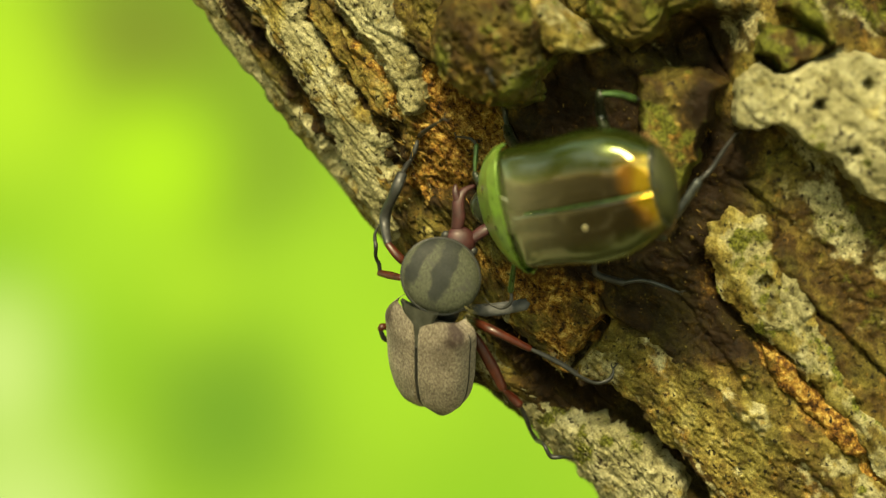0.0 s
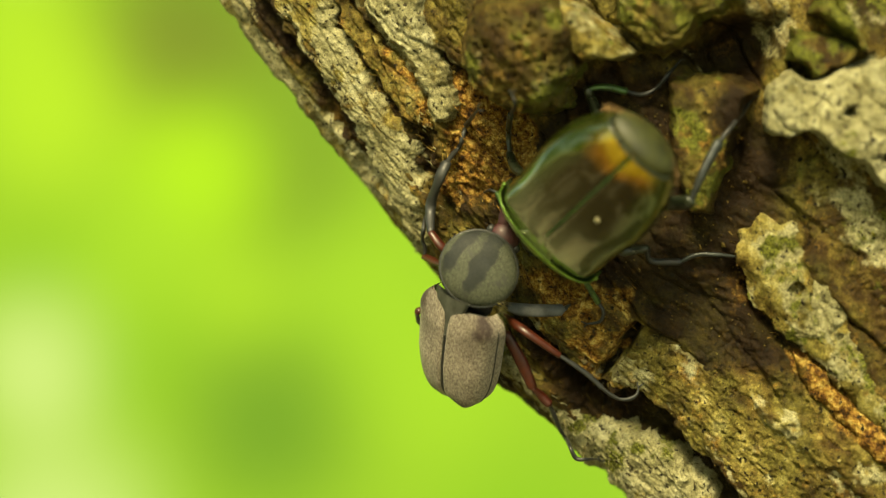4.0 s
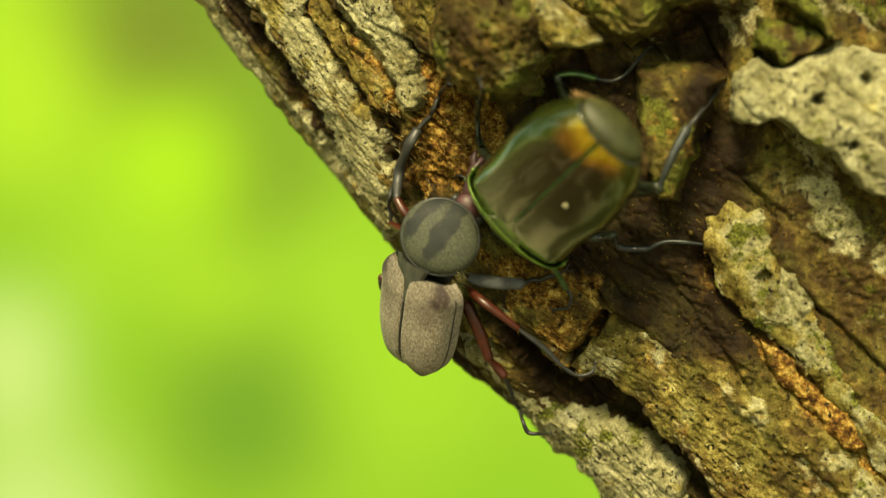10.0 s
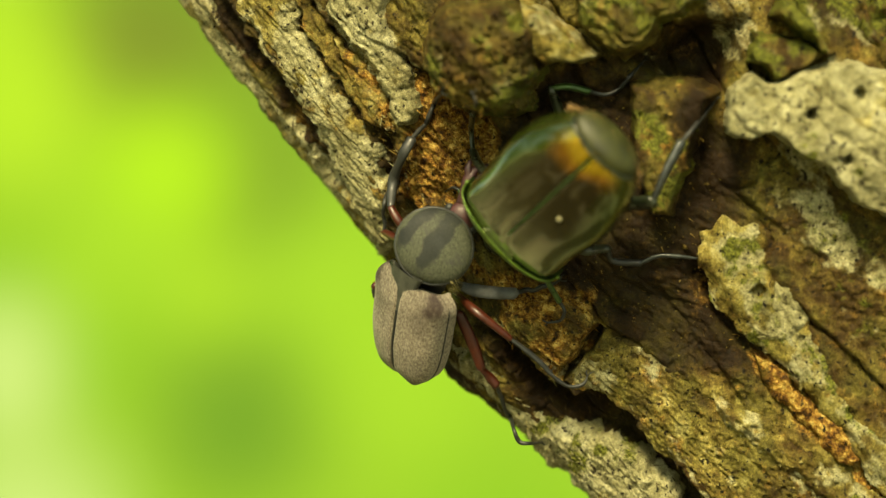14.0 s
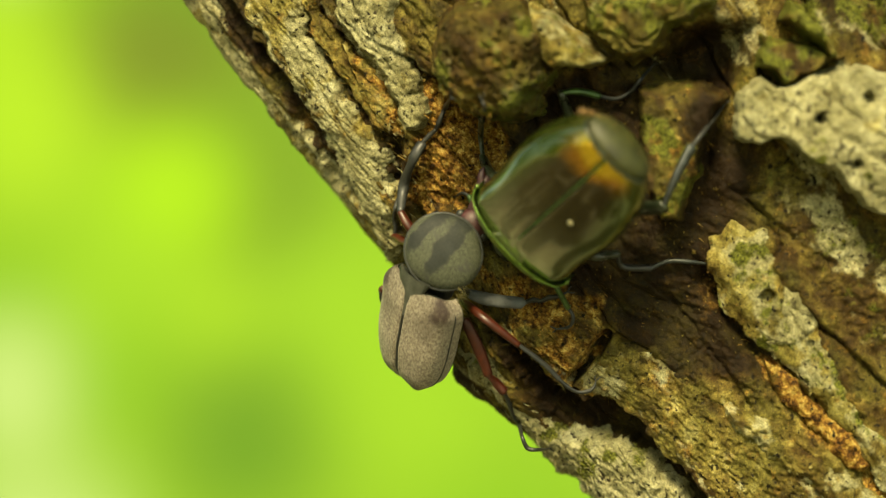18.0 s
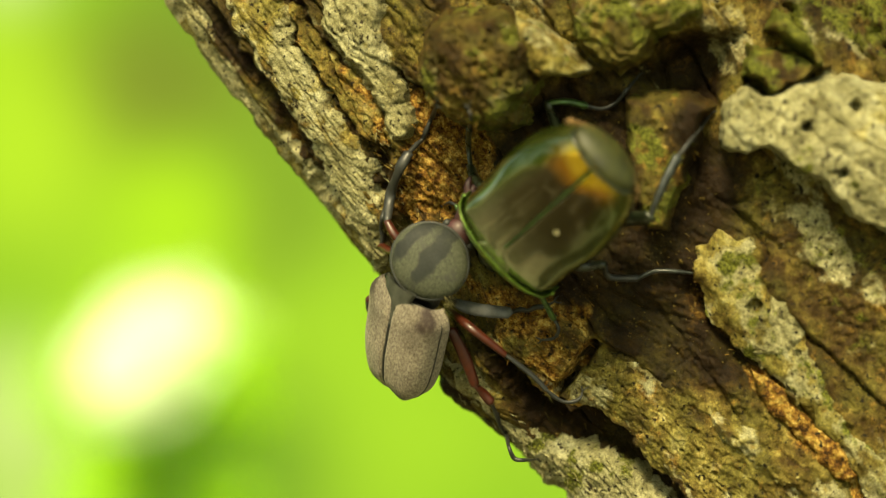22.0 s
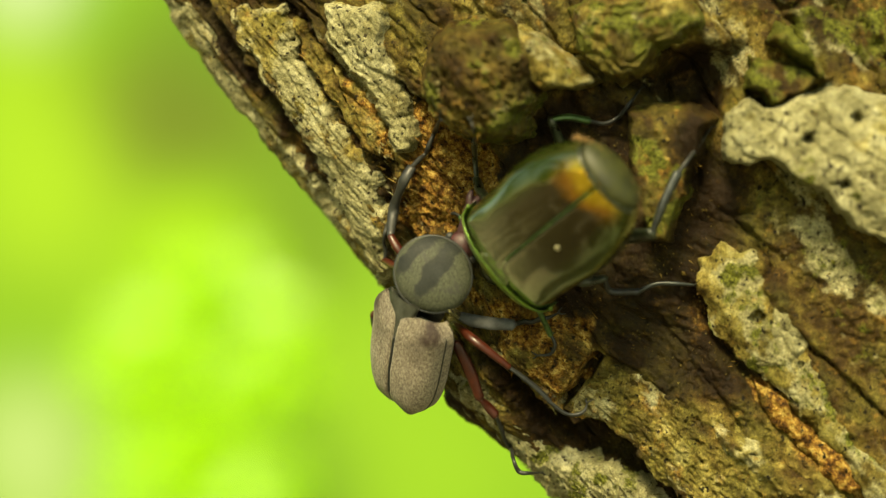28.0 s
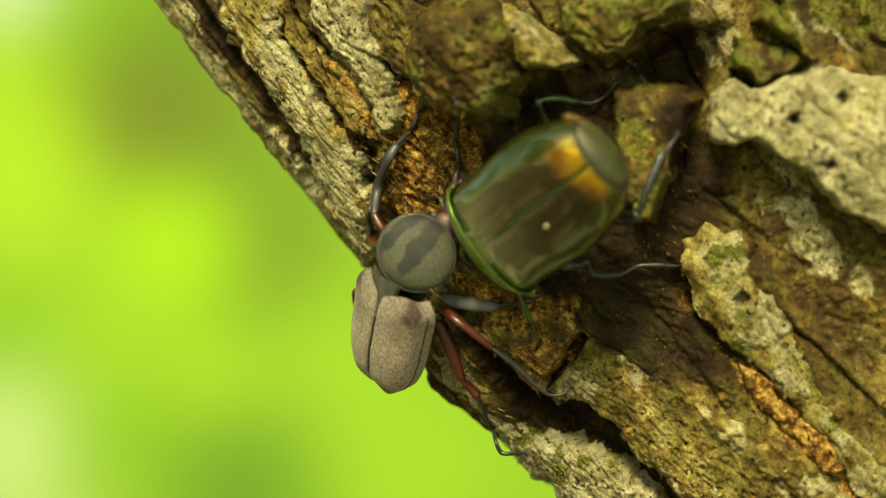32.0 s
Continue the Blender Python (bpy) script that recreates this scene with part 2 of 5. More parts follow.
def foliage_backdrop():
    """A glowing sheet for far leaves in the sun, melted into soft lights: light and shade are painted in, one glow for
    each clearing or shaded spot.
    """
    n = Nodes("glowing_far_leaves")
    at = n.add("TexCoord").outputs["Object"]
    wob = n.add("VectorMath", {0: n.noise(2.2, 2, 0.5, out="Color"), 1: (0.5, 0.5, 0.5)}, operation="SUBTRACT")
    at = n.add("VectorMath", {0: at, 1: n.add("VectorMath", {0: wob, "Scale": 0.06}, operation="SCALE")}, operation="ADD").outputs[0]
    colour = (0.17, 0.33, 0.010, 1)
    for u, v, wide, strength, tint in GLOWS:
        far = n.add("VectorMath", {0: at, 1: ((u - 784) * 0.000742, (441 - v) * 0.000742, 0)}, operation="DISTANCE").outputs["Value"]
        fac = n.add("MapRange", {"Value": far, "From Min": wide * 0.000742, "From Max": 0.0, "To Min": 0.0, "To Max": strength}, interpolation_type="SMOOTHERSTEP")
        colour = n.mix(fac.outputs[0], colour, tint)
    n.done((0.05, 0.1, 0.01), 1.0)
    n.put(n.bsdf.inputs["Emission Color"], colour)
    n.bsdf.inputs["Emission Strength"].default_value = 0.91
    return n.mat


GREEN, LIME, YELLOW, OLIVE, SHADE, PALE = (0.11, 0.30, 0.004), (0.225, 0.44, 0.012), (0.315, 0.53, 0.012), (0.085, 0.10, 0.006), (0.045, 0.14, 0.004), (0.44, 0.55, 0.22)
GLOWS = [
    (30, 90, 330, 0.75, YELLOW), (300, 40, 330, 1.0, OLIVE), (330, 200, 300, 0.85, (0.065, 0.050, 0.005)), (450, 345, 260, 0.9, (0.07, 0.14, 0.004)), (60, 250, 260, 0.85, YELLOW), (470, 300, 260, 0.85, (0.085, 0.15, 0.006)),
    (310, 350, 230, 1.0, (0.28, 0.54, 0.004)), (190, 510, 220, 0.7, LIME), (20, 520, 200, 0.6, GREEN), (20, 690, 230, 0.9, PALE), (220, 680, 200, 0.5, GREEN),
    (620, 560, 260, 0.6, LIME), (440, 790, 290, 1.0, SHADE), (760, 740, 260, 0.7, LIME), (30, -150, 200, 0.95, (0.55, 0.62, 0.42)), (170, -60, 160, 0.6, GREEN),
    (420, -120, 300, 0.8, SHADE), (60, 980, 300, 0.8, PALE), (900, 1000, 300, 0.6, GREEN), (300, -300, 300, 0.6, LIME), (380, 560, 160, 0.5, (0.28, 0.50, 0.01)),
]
GLOWING_LEAVES = foliage_backdrop()


# ---- ground and far foliage ----
def flat_sheet(w, d, z, bumpy, cells):
    x, y = np.meshgrid(np.linspace(-w, w, cells), np.linspace(-d, d, cells))
    return np.stack([x, y, z + rough(x * 2, y * 2, 4, 5) * bumpy], -1)


def soil_material():
    n = Nodes("forest_soil")
    # Pale patches are painted sun flecks, there for the wing cases to reflect.
    litter = n.mix(n.ramp(n.noise(1.7, 2, 0.5), (0.51, (0, 0, 0)), (0.58, (1, 1, 1))), n.ramp(n.noise(30, 6, 0.7), (0.3, (0.03, 0.024, 0.012)), (0.7, (0.11, 0.10, 0.05))), n.ramp(n.noise(42, 5, 0.7), (0.3, (0.26, 0.24, 0.16)), (0.7, (0.50, 0.47, 0.36))))
    return n.done(litter, 0.95, 0.0, n.bump(n.noise(60, 5, 0.7), 0.8, 0.02))


ground = new("ground", sheet_mesh("ground", flat_sheet(60, 60, -0.02, 0.03, 160)))
ground.data.materials.append(soil_material())
tagged(ground, "forest floor out of view, dark soil with painted sun flecks as pale leaf litter", "ground", "", "structure")
cols, tall = np.meshgrid(np.linspace(-3.2, 3.2, 40), np.linspace(-1.25, 2.2, 20))
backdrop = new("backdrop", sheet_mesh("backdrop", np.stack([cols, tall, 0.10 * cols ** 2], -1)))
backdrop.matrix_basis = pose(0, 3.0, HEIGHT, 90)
backdrop.data.materials.append(GLOWING_LEAVES)
tagged(backdrop, "glowing backdrop painted as sunlit green foliage far behind, wholly out of focus", "foliage", "", "structure")


def leaf_material(name, shade, lit):
    n = Nodes(name)
    vein = n.noise(60, 4, 0.6)
    colour = n.ramp(vein, (0.3, shade), (0.7, lit))
    n.done(colour, 0.35, 0.0, n.bump(vein, 0.3, 0.002))
    through_light = n.add("BsdfTranslucent", {"Color": colour})
    both = n.add("MixShader", {0: 0.2, 1: n.bsdf.outputs[0], 2: through_light.outputs[0]})
    n.tree.links.new(both.outputs[0], n.tree.nodes["Material Output"].inputs[0])
    return n.mat


def sapling_place(u, v, y=2200.0):
    return plan(u, v, y)


def sapling(label, material, count, wide, tall, seed, place):
    """A slender young tree far behind, added so that its sunlit tip, which the wind swings into view, stands for bright
    blurred leaves.
    """
    rng = random.Random(seed)
    sheet = Vector((0, -SUN_FROM.z / SUN_FROM.y, 1))      # the leaves lie across the sun, none in the shade of another
    root = new("sapling")
    root.location = place
    tagged(root, label, "sapling")
    stem = []
    for k in range(13):
        z = -0.02 - 1.50 * k / 12
        stem.append([(0.02 * math.sin(k * 0.6) + math.cos(a) * (0.0012 + 0.0004 * k), math.sin(a) * (0.0012 + 0.0004 * k), z) for a in np.linspace(0, 2 * math.pi, 9)[:-1]])
    part("stem", sheet_mesh("stem", np.array(stem), wrap=True), soil_material(), root, "thin brown stem")
    s, q = np.meshgrid(np.linspace(0, 1, 9), np.linspace(-1, 1, 5), indexing="ij")
    breadth = 0.036 * np.sin(math.pi * s ** 0.8)
    blade = sheet_mesh("leaf", np.stack([q * breadth, 0.105 * s, 0.010 * np.abs(q) * np.sin(math.pi * s) - 0.018 * s * s], -1))
    blade.materials.append(material)
    for k in range(count):
        leaf = new("leaf", blade)
        leaf.parent = root
        a, r = rng.uniform(0, 2 * math.pi), rng.uniform(0.0, 1.0) ** 0.75
        face = (SUN_FROM + Vector([rng.uniform(-0.35, 0.35) for _ in range(3)])).normalized()
        tip = Vector((math.cos(a), 0.3 * rng.uniform(-1, 1), math.sin(a)))
        tip = (tip - face * tip.dot(face)).normalized()
        turned = Matrix((tip.cross(face), tip, face)).transposed().to_4x4()
        b = rng.uniform(0, 2 * math.pi)
        leaf.matrix_basis = Matrix.Translation(Vector((wide * r * math.cos(b), 0, 0)) + sheet * (tall * r * math.sin(b)) + SUN_FROM * (0.02 * k / count) - tip * 0.05) @ turned
    return root


# The pale leaves are near white: the sun's glare is put into their colour.
GLARE_LEAF = leaf_material("glare_leaf", (0.62, 0.78, 0.44), (0.82, 0.92, 0.72))
LIME_LEAF = leaf_material("lime_young_leaf", (0.17, 0.42, 0.006), (0.29, 0.58, 0.012))
pale_tree = sapling("added slender young tree whose pale leaves stand for bright foliage, blurred far behind", GLARE_LEAF, 30, 0.035, 0.045, 23, sapling_place(80, 1300))
lime_tree = sapling("added slender young tree whose lime-green leaves stand for sunlit foliage, blurred far behind", LIME_LEAF, 60, 0.11, 0.17, 31, sapling_place(200, 1500, 2350))

# ---- the trunk: an ellipse swept along a leaning axis, with a shaped relief ----
HALF_W, HALF_D, BACK_D, FRONT = 0.095, 0.022, 0.110, -0.0075
AXIS = np.array([math.cos(LEAN), 0, -math.sin(LEAN)])
ACROSS = np.array([math.sin(LEAN), 0, math.cos(LEAN)])
EDGE = np.array(plan(675, 444, (FRONT + HALF_D) / MM)) * (1, 0, 1)          # a point of the outline


def trunk_surface(run, turn):
    """Bare surface and normal at run metres along the axis and the angle turn from the outline."""
    deep = np.where(turn % (2 * math.pi) < math.pi, HALF_D, BACK_D)
    w, y = HALF_W * (1 - np.cos(turn)), FRONT + HALF_D - deep * np.sin(turn)
    w = w + 0.0008 * np.clip(run / 0.032, -2.2, 0) ** 2 - 0.0026 * np.exp(-((run - 0.0190) / 0.008) ** 2)
    place = EDGE + run[..., None] * AXIS + w[..., None] * ACROSS + np.stack([0 * y, y, 0 * y], -1)
    nw, ny = -np.cos(turn) * deep, -np.sin(turn) * HALF_W
    size = np.hypot(nw, ny)
    normal = (nw / size)[..., None] * ACROSS + np.stack([0 * ny, ny / size, 0 * ny], -1)
    return place, normal


def plan_of(place):
    k = STEP * (1 + place[..., 1] / REACH)
    return 784 + place[..., 0] / k, 441 - (place[..., 2] - HEIGHT) / k


def girth(turn):
    return 0.075 * turn


ROT = [(745, 130), (790, 150), (870, 190), (900, 260), (850, 340), (820, 385), (760, 380), (720, 330), (725, 280), (745, 240)]
HOLLOW = [(1120, 115), (1180, 90), (1240, 45), (1330, 50), (1310, 120), (1290, 170), (1180, 155)]
FURROW = [(500, -40), (560, 50), (625, 150), (690, 235), (700, 330), (735, 400)]
CRACK = [(842, 590), (868, 578), (915, 605), (960, 650), (1012, 698), (1090, 718), (1142, 758), (1155, 795), (1222, 842), (1250, 890), (1266, 940), (1205, 930), (1150, 850), (1105, 806), (1055, 786), (985, 752), (908, 660)]
LEDGE = [(905, 655), (872, 606), (884, 578), (925, 605), (1012, 698), (1090, 718), (1142, 758), (1155, 795), (1222, 842), (1300, 980), (1000, 1050), (990, 800)]
GROOVE = [(370, -40), (440, 60), (500, 140), (555, 245), (612, 330)]
SEAM = [(1250, 500), (1330, 625), (1400, 700), (1480, 780), (1530, 840), (1600, 900)]
NOTCH = [(1068, 600), (1045, 640), (1005, 675)]
# Dark brown bed; the slab's and beetle's shadow is painted into its tone.
DARKBED = [(850, 400), (960, 200), (1110, 150), (1300, 260), (1290, 400), (1285, 480), (1310, 560), (1350, 640), (1220, 650), (1100, 560), (960, 500)]
RUSTY = [(850, 480), (960, 470), (1080, 530), (1075, 610), (1005, 680), (900, 610)]
# Strip beside the crack whose shade is painted into the bark's tone.
CRACK_SHADE = [(868, 590), (930, 640), (1004, 700), (1100, 780), (1200, 880), (1230, 940), (1195, 950), (1130, 886), (1055, 815), (970, 758), (900, 690)]
GRANULAR = [(1000, 700), (1060, 615), (1230, 590), (1330, 640), (1420, 715), (1600, 850), (1640, 1000), (1290, 1000), (1230, 830), (1140, 730)]
MOSSY = [(1330, -40), (1640, -40), (1640, 110), (1480, 70), (1400, 40)]
FIELD = [(1300, 300), (1420, 290), (1640, 430), (1640, 740), (1500, 620), (1400, 460)]


def bed_height(u, v, run, arc):
    """Relief of the bare trunk in metres."""
    a, b = run / MM, arc / MM
    wx, wy = a + rough(a / 5, b / 5, 3, 91) * 1.6, b + rough(a / 5, b / 5, 3, 95) * 1.0
    joint, own = flakes(wx / 26.0, wy / 5.5, 3)
    joint2, own2 = flakes(wx / 6.0, wy / 1.8, 8)
    h = rough(a / 14, b / 6, 4, 3) * 0.7 + (own - 0.5) * 1.7 + (own2 - 0.5) * 0.45 - (1 - ease(joint, 0.0, 0.10)) * 0.9 + rough(a / 3, b / 1.6, 3, 15) * 0.35
    h = h + (crest(a / 7, b / 1.6, 4, 11) - 0.6) * 0.55 + rough(a / 0.9, b / 0.6, 4, 21, 0.6) * 0.12
    soft = ease(depth_in(DARKBED, u, v), -50, 20)
    h = h * (1 - 0.72 * soft) + soft * (rough(a / 5.5, b / 3.6, 3, 27, 0.5) * 0.65 + rough(a / 1.2, b / 0.8, 4, 29, 0.62) * 0.22)
    crumbly = np.maximum(ease(depth_in(GRANULAR, u, v), -20, 40), ease(depth_in(FIELD, u, v), -20, 40))
    h = h * (1 - 0.75 * crumbly) + crumbly * (rough(a / 6, b / 4, 3, 53) * 0.5 + rough(a / 0.9, b / 0.8, 4, 57, 0.62) * 0.26)
    h = h * (0.35 + 0.65 * ease(arc / 0.075, 0.05, 0.35))
    h = h + ease(depth_in(ROT, u, v), -12, 25) * (crest(a / 1.6, b / 0.9, 4, 31) * 1.2 + rough(a / 0.7, b / 0.5, 3, 33, 0.65) * 0.3 - 1.9)
    h = h - ease(depth_in(HOLLOW, u, v), -20, 30) * 5.0
    h = h - ease(20 - along(FURROW, u, v) + rough(u / 22, v / 22, 4, 45) * 10, -8, 18) * 2.3
    h = h - ease(depth_in(CRACK, u, v) + rough(u / 22, v / 22, 4, 43) * 9, -2, 12) * 2.6 - ease(depth_in(LEDGE, u, v) + rough(u / 22, v / 22, 4, 43) * 8, -2, 11) * 2.0 - ease(15 - along(GROOVE, u, v) + rough(u / 22, v / 22, 4, 47) * 9, -4, 12) * 1.3
    h = h - ease(24 - along(SEAM, u, v), -10, 22) * 2.2
    h = h - ease(9 - along(NOTCH, u, v), -5, 6) * 3.2
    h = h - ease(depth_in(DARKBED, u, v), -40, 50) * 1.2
    return h * MM


def bed_zone(u, v, run, arc):
    a, b = run / MM, arc / MM
    wob = rough(u / 60, v / 60, 4, 41) * 22
    lich = np.clip(ease(rough(a / 12, b / 5, 3, 51), 0.15, 0.7) * 0.5, 0, 1)
    # Upper outline: a pale strip, with missing edge light painted into lichen and tone.
    edge = (1 - ease(arc / 0.075, 0.12, 0.30)) * ease(-run, -0.004, 0.012)
    lich = np.maximum(lich, 0.75 * edge) + 0.28 * ease(depth_in(FIELD, u, v) + wob, -20, 40)
    rust = ease(depth_in(ROT, u, v) + wob, -15, 20) + 0.7 * ease(26 - along(SEAM, u, v) + wob, -10, 20) + 0.35 * ease(rough(a / 7, b / 3, 3, 61), 0.35, 0.8) + 0.7 * ease(depth_in(RUSTY, u, v) + wob, -25, 25)
    moss = 0.5 * ease(depth_in(MOSSY, u, v) + wob, -10, 30) + 0.34 * ease(depth_in(FIELD, u, v) + wob, -20, 40)
    # Shade is painted into the tone of the bed, hollow, crack, grooves and notch.
    tone = 0.40 + 0.25 * edge + 0.25 * rough(a / 10, b / 5, 3, 71) - 0.92 * ease(depth_in(DARKBED, u, v) + wob, -60, 30) + 0.04 * ease(depth_in(FIELD, u, v) + wob, -30, 40) - 0.5 * ease(depth_in(HOLLOW, u, v), -20, 20) - 0.42 * ease(depth_in(CRACK, u, v), -10, 8) - 0.25 * ease(depth_in(CRACK_SHADE, u, v) + wob * 0.3, -8, 10) - 0.2 * ease(depth_in(MOSSY, u, v) + wob, -20, 20) - 0.5 * ease(20 - along(GROOVE, u, v), -10, 12) - 0.9 * ease(10 - along(NOTCH, u, v), -5, 6) - 0.35 * ease(30 - along(FURROW, u, v), -10, 20)
    bare = np.maximum(ease(depth_in(DARKBED, u, v) + wob, -60, 30), 1.6 * ease(np.maximum(depth_in(CRACK, u, v), depth_in(CRACK_SHADE, u, v)), -12, 6))
    return np.clip(np.stack([lich * (1 - np.clip(rust, 0, 1)) * np.clip(1 - bare, 0, 1), rust * np.clip(1 - 0.5 * bare, 0, 1), moss, tone], -1), 0, 1)


trunk = new("tree_trunk")
trunk.location = (1.0, 0.02, 0)
tagged(trunk, "leaning tree trunk with deeply cracked brown lichen-grey bark", "tree trunk")
bpy.context.view_layer.update()


def settle(ob):
    ob.matrix_parent_inverse = trunk.matrix_world.inverted()
    return ob


near = np.linspace(-0.072, 0.072, 800)
run_steps = np.concatenate([np.linspace(-2.6, -0.080, 60), near, np.linspace(0.080, 1.62, 46)])
turn_steps = np.concatenate([np.linspace(-2.9, -0.25, 36), np.linspace(-0.22, 1.75, 680), np.linspace(1.8, 3.3, 20)])
RUN, TURN = np.meshgrid(run_steps, turn_steps, indexing="ij")
place, normal = trunk_surface(RUN, TURN)
U, V = plan_of(place)
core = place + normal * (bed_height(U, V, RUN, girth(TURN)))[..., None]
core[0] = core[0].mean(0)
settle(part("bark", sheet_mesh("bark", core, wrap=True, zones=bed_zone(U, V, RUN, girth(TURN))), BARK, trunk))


def bark_plate(poly, thick, rim, zone, ragged=10, lumps=0.5, seed=0, dome=0.0, name="bark_plate", label="", pits=(), layered=0.0, crumb=0.12, ridged=0.45):
    """A raised flake of bark with a torn outline. zone: lichen, rust, moss, lightness. Its skirt sinks below the bed."""
    sel = (depth_in(poly, U, V) > -ragged * 3 - 12) & (TURN > -0.25) & (TURN < 1.76)
    i, j = np.where(sel.any(1))[0], np.where(sel.any(0))[0]
    r, t = np.meshgrid(np.linspace(run_steps[i[0]], run_steps[i[-1]], int((i[-1] - i[0]) * 1.15) + 2), np.linspace(turn_steps[j[0]], turn_steps[j[-1]], int((j[-1] - j[0]) * 1.15) + 2), indexing="ij")
    p, nrm = trunk_surface(r, t)
    u, v = plan_of(p)
    a, b = r / MM, girth(t) / MM
    d = depth_in(poly, u, v) + rough(u / 34, v / 34, 5, 100 + seed, 0.5) * ragged
    rise = ease(d, -3, rim) * thick * (1 - 0.12 * rough(a / 6, b / 4, 2, seed + 7)) + dome * (1 - np.exp(-np.maximum(d, 0) / 40.0))
    if layered:
        rise = rise + layered * np.abs(((rise * 1.7 + rough(u / 50, v / 50, 3, seed) * 0.8) % 1) - 0.5)
    joint, own = flakes((a + rough(a / 3, b / 3, 2, seed + 31)) / 7.5, (b + rough(a / 3, b / 3, 2, seed + 33)) / 2.4, seed + 2)
    body = rough(a / 7, b / 4, 3, seed + 3) * lumps * 0.6 + (own - 0.5) * lumps * 0.4 - (1 - ease(joint, 0, 0.10)) * lumps * 0.15
    body = body + (crest(a / 6, b / 1.2, 3, seed + 9) - 0.55) * lumps * ridged + (crest(a / 2.4, b / 0.42, 3, seed + 19) - 0.55) * 0.18 * ridged + rough(a / 0.8, b / 0.55, 4, seed + 5, 0.62) * crumb
    holes, chance = flakes(a / 1.3, b / 0.9, seed + 61)
    body = body - np.where(chance > 0.74, ease(holes, 0.25, 0.6), 0) * crumb * 2.6
    h = bed_height(u, v, r, girth(t)) * 0.3 / MM + rise + body * ease(d, -2, 14)
    for pu, pv, pr, pd in pits:
        h = h - ease(pr - np.hypot(u - pu, v - pv) + rough(u / 8, v / 8, 2, seed) * pr * 0.35, -pr * 0.2, pr * 0.5) * pd
    h = np.where(d < 0, np.minimum(h, bed_height(u, v, r, girth(t)) / MM + d * 0.12 - 0.1), h)
    pts = p + nrm * (h * MM)[..., None]
    ok = one_piece(d > -14, np.unravel_index(np.argmax(d), d.shape))
    keep = ok[:-1, :-1] & ok[1:, :-1] & ok[1:, 1:] & ok[:-1, 1:]
    wob = rough(u / 45, v / 45, 4, seed + 77)
    lich, rust, moss, tone = zone
    z = np.stack([lich + wob * 0.3 * (lich > 0), rust + wob * 0.4 * (rust > 0), moss + wob * 0.4 * (moss > 0), tone + 0.22 * rough(a / 6, b / 4, 3, seed + 88)], -1)
    return settle(part(name, sheet_mesh(name, pts, keep, zones=np.clip(z, 0, 1)), BARK, trunk, label))


bark_plate([(272, -30), (345, -30), (372, 40), (425, 95), (470, 150), (510, 210), (560, 290), (572, 325), (552, 318), (505, 250), (455, 175), (400, 118), (340, 70)], 0.8, 18, (0.66, 0, 0, 0.62), 5, 0.12, 14, crumb=0.05, label="tan outer strip of bark")
bark_plate([(408, -30), (512, -30), (545, 60), (600, 150), (650, 225), (690, 320), (712, 440), (690, 462), (655, 420), (615, 340), (575, 250), (540, 200), (500, 130), (450, 60)], 0.9, 20, (0.66, 0.02, 0, 0.60), 12, 0.16, 1, crumb=0.09, label="pale black-dotted lichen-covered strip of bark", ridged=0.5)
bark_plate([(585, -30), (700, -30), (702, 60), (722, 130), (752, 180), (745, 232), (716, 235), (690, 165), (650, 105), (600, 50)], 1.7, 14, (0.88, 0.0, 0, 0.64), 9, 0.14, 2, crumb=0.12, label="pale black-dotted lichen-covered strip of bark", ridged=0.2)
bark_plate([(600, 80), (640, 110), (690, 185), (716, 250), (690, 245), (640, 175), (608, 115)], 1.0, 8, (0, 0.45, 0, 0.7), 5, 0.2, 3, crumb=0.05, label="ochre splinter of bark", ridged=1.0)
bark_plate([(525, -10), (560, 30), (610, 110), (660, 190), (690, 245), (660, 225), (600, 140), (545, 50)], 1.0, 7, (0.1, 0.22, 0, 0.56), 5, 0.25, 15, crumb=0.06, label="ochre splinter of bark", ridged=1.0)
bark_plate([(757, 90), (772, 45), (810, 2), (870, -14), (925, 0), (968, 40), (985, 90), (975, 150), (955, 205), (885, 225), (820, 195), (782, 165), (762, 130)], 4.5, 34, (0.22, 0.16, 0.30, 0.38), 8, 1.5, 4, 8.5, "bark_knob", "rounded grey-brown knob of bark with ochre specks", layered=0.45, crumb=0.26, ridged=0.8)
bark_plate([(935, 8), (985, 25), (1035, 62), (1078, 108), (1055, 122), (1010, 120), (985, 128), (955, 100)], 6.0, 12, (0.40, 0.28, 0.20, 0.56), 6, 0.4, 5, 2.0, crumb=0.08, label="tan torn flake of bark")
bark_plate([(1025, -20), (1060, -60), (1230, -60), (1262, 5), (1225, 45), (1185, 50), (1165, 90), (1120, 118), (1085, 95), (1035, 40)], 4.5, 14, (0.34, 0.05, 0.46, 0.52), 7, 0.35, 6, 1.4, layered=1.1, crumb=0.06, label="layered yellowish flake of bark")
bark_plate([(1125, 155), (1235, 148), (1282, 175), (1262, 240), (1232, 330), (1205, 395), (1160, 385), (1138, 280)], 3.6, 16, (0.0, 0.20, 0.34, 0.16), 8, 0.35, 7, 0.5, crumb=0.10)
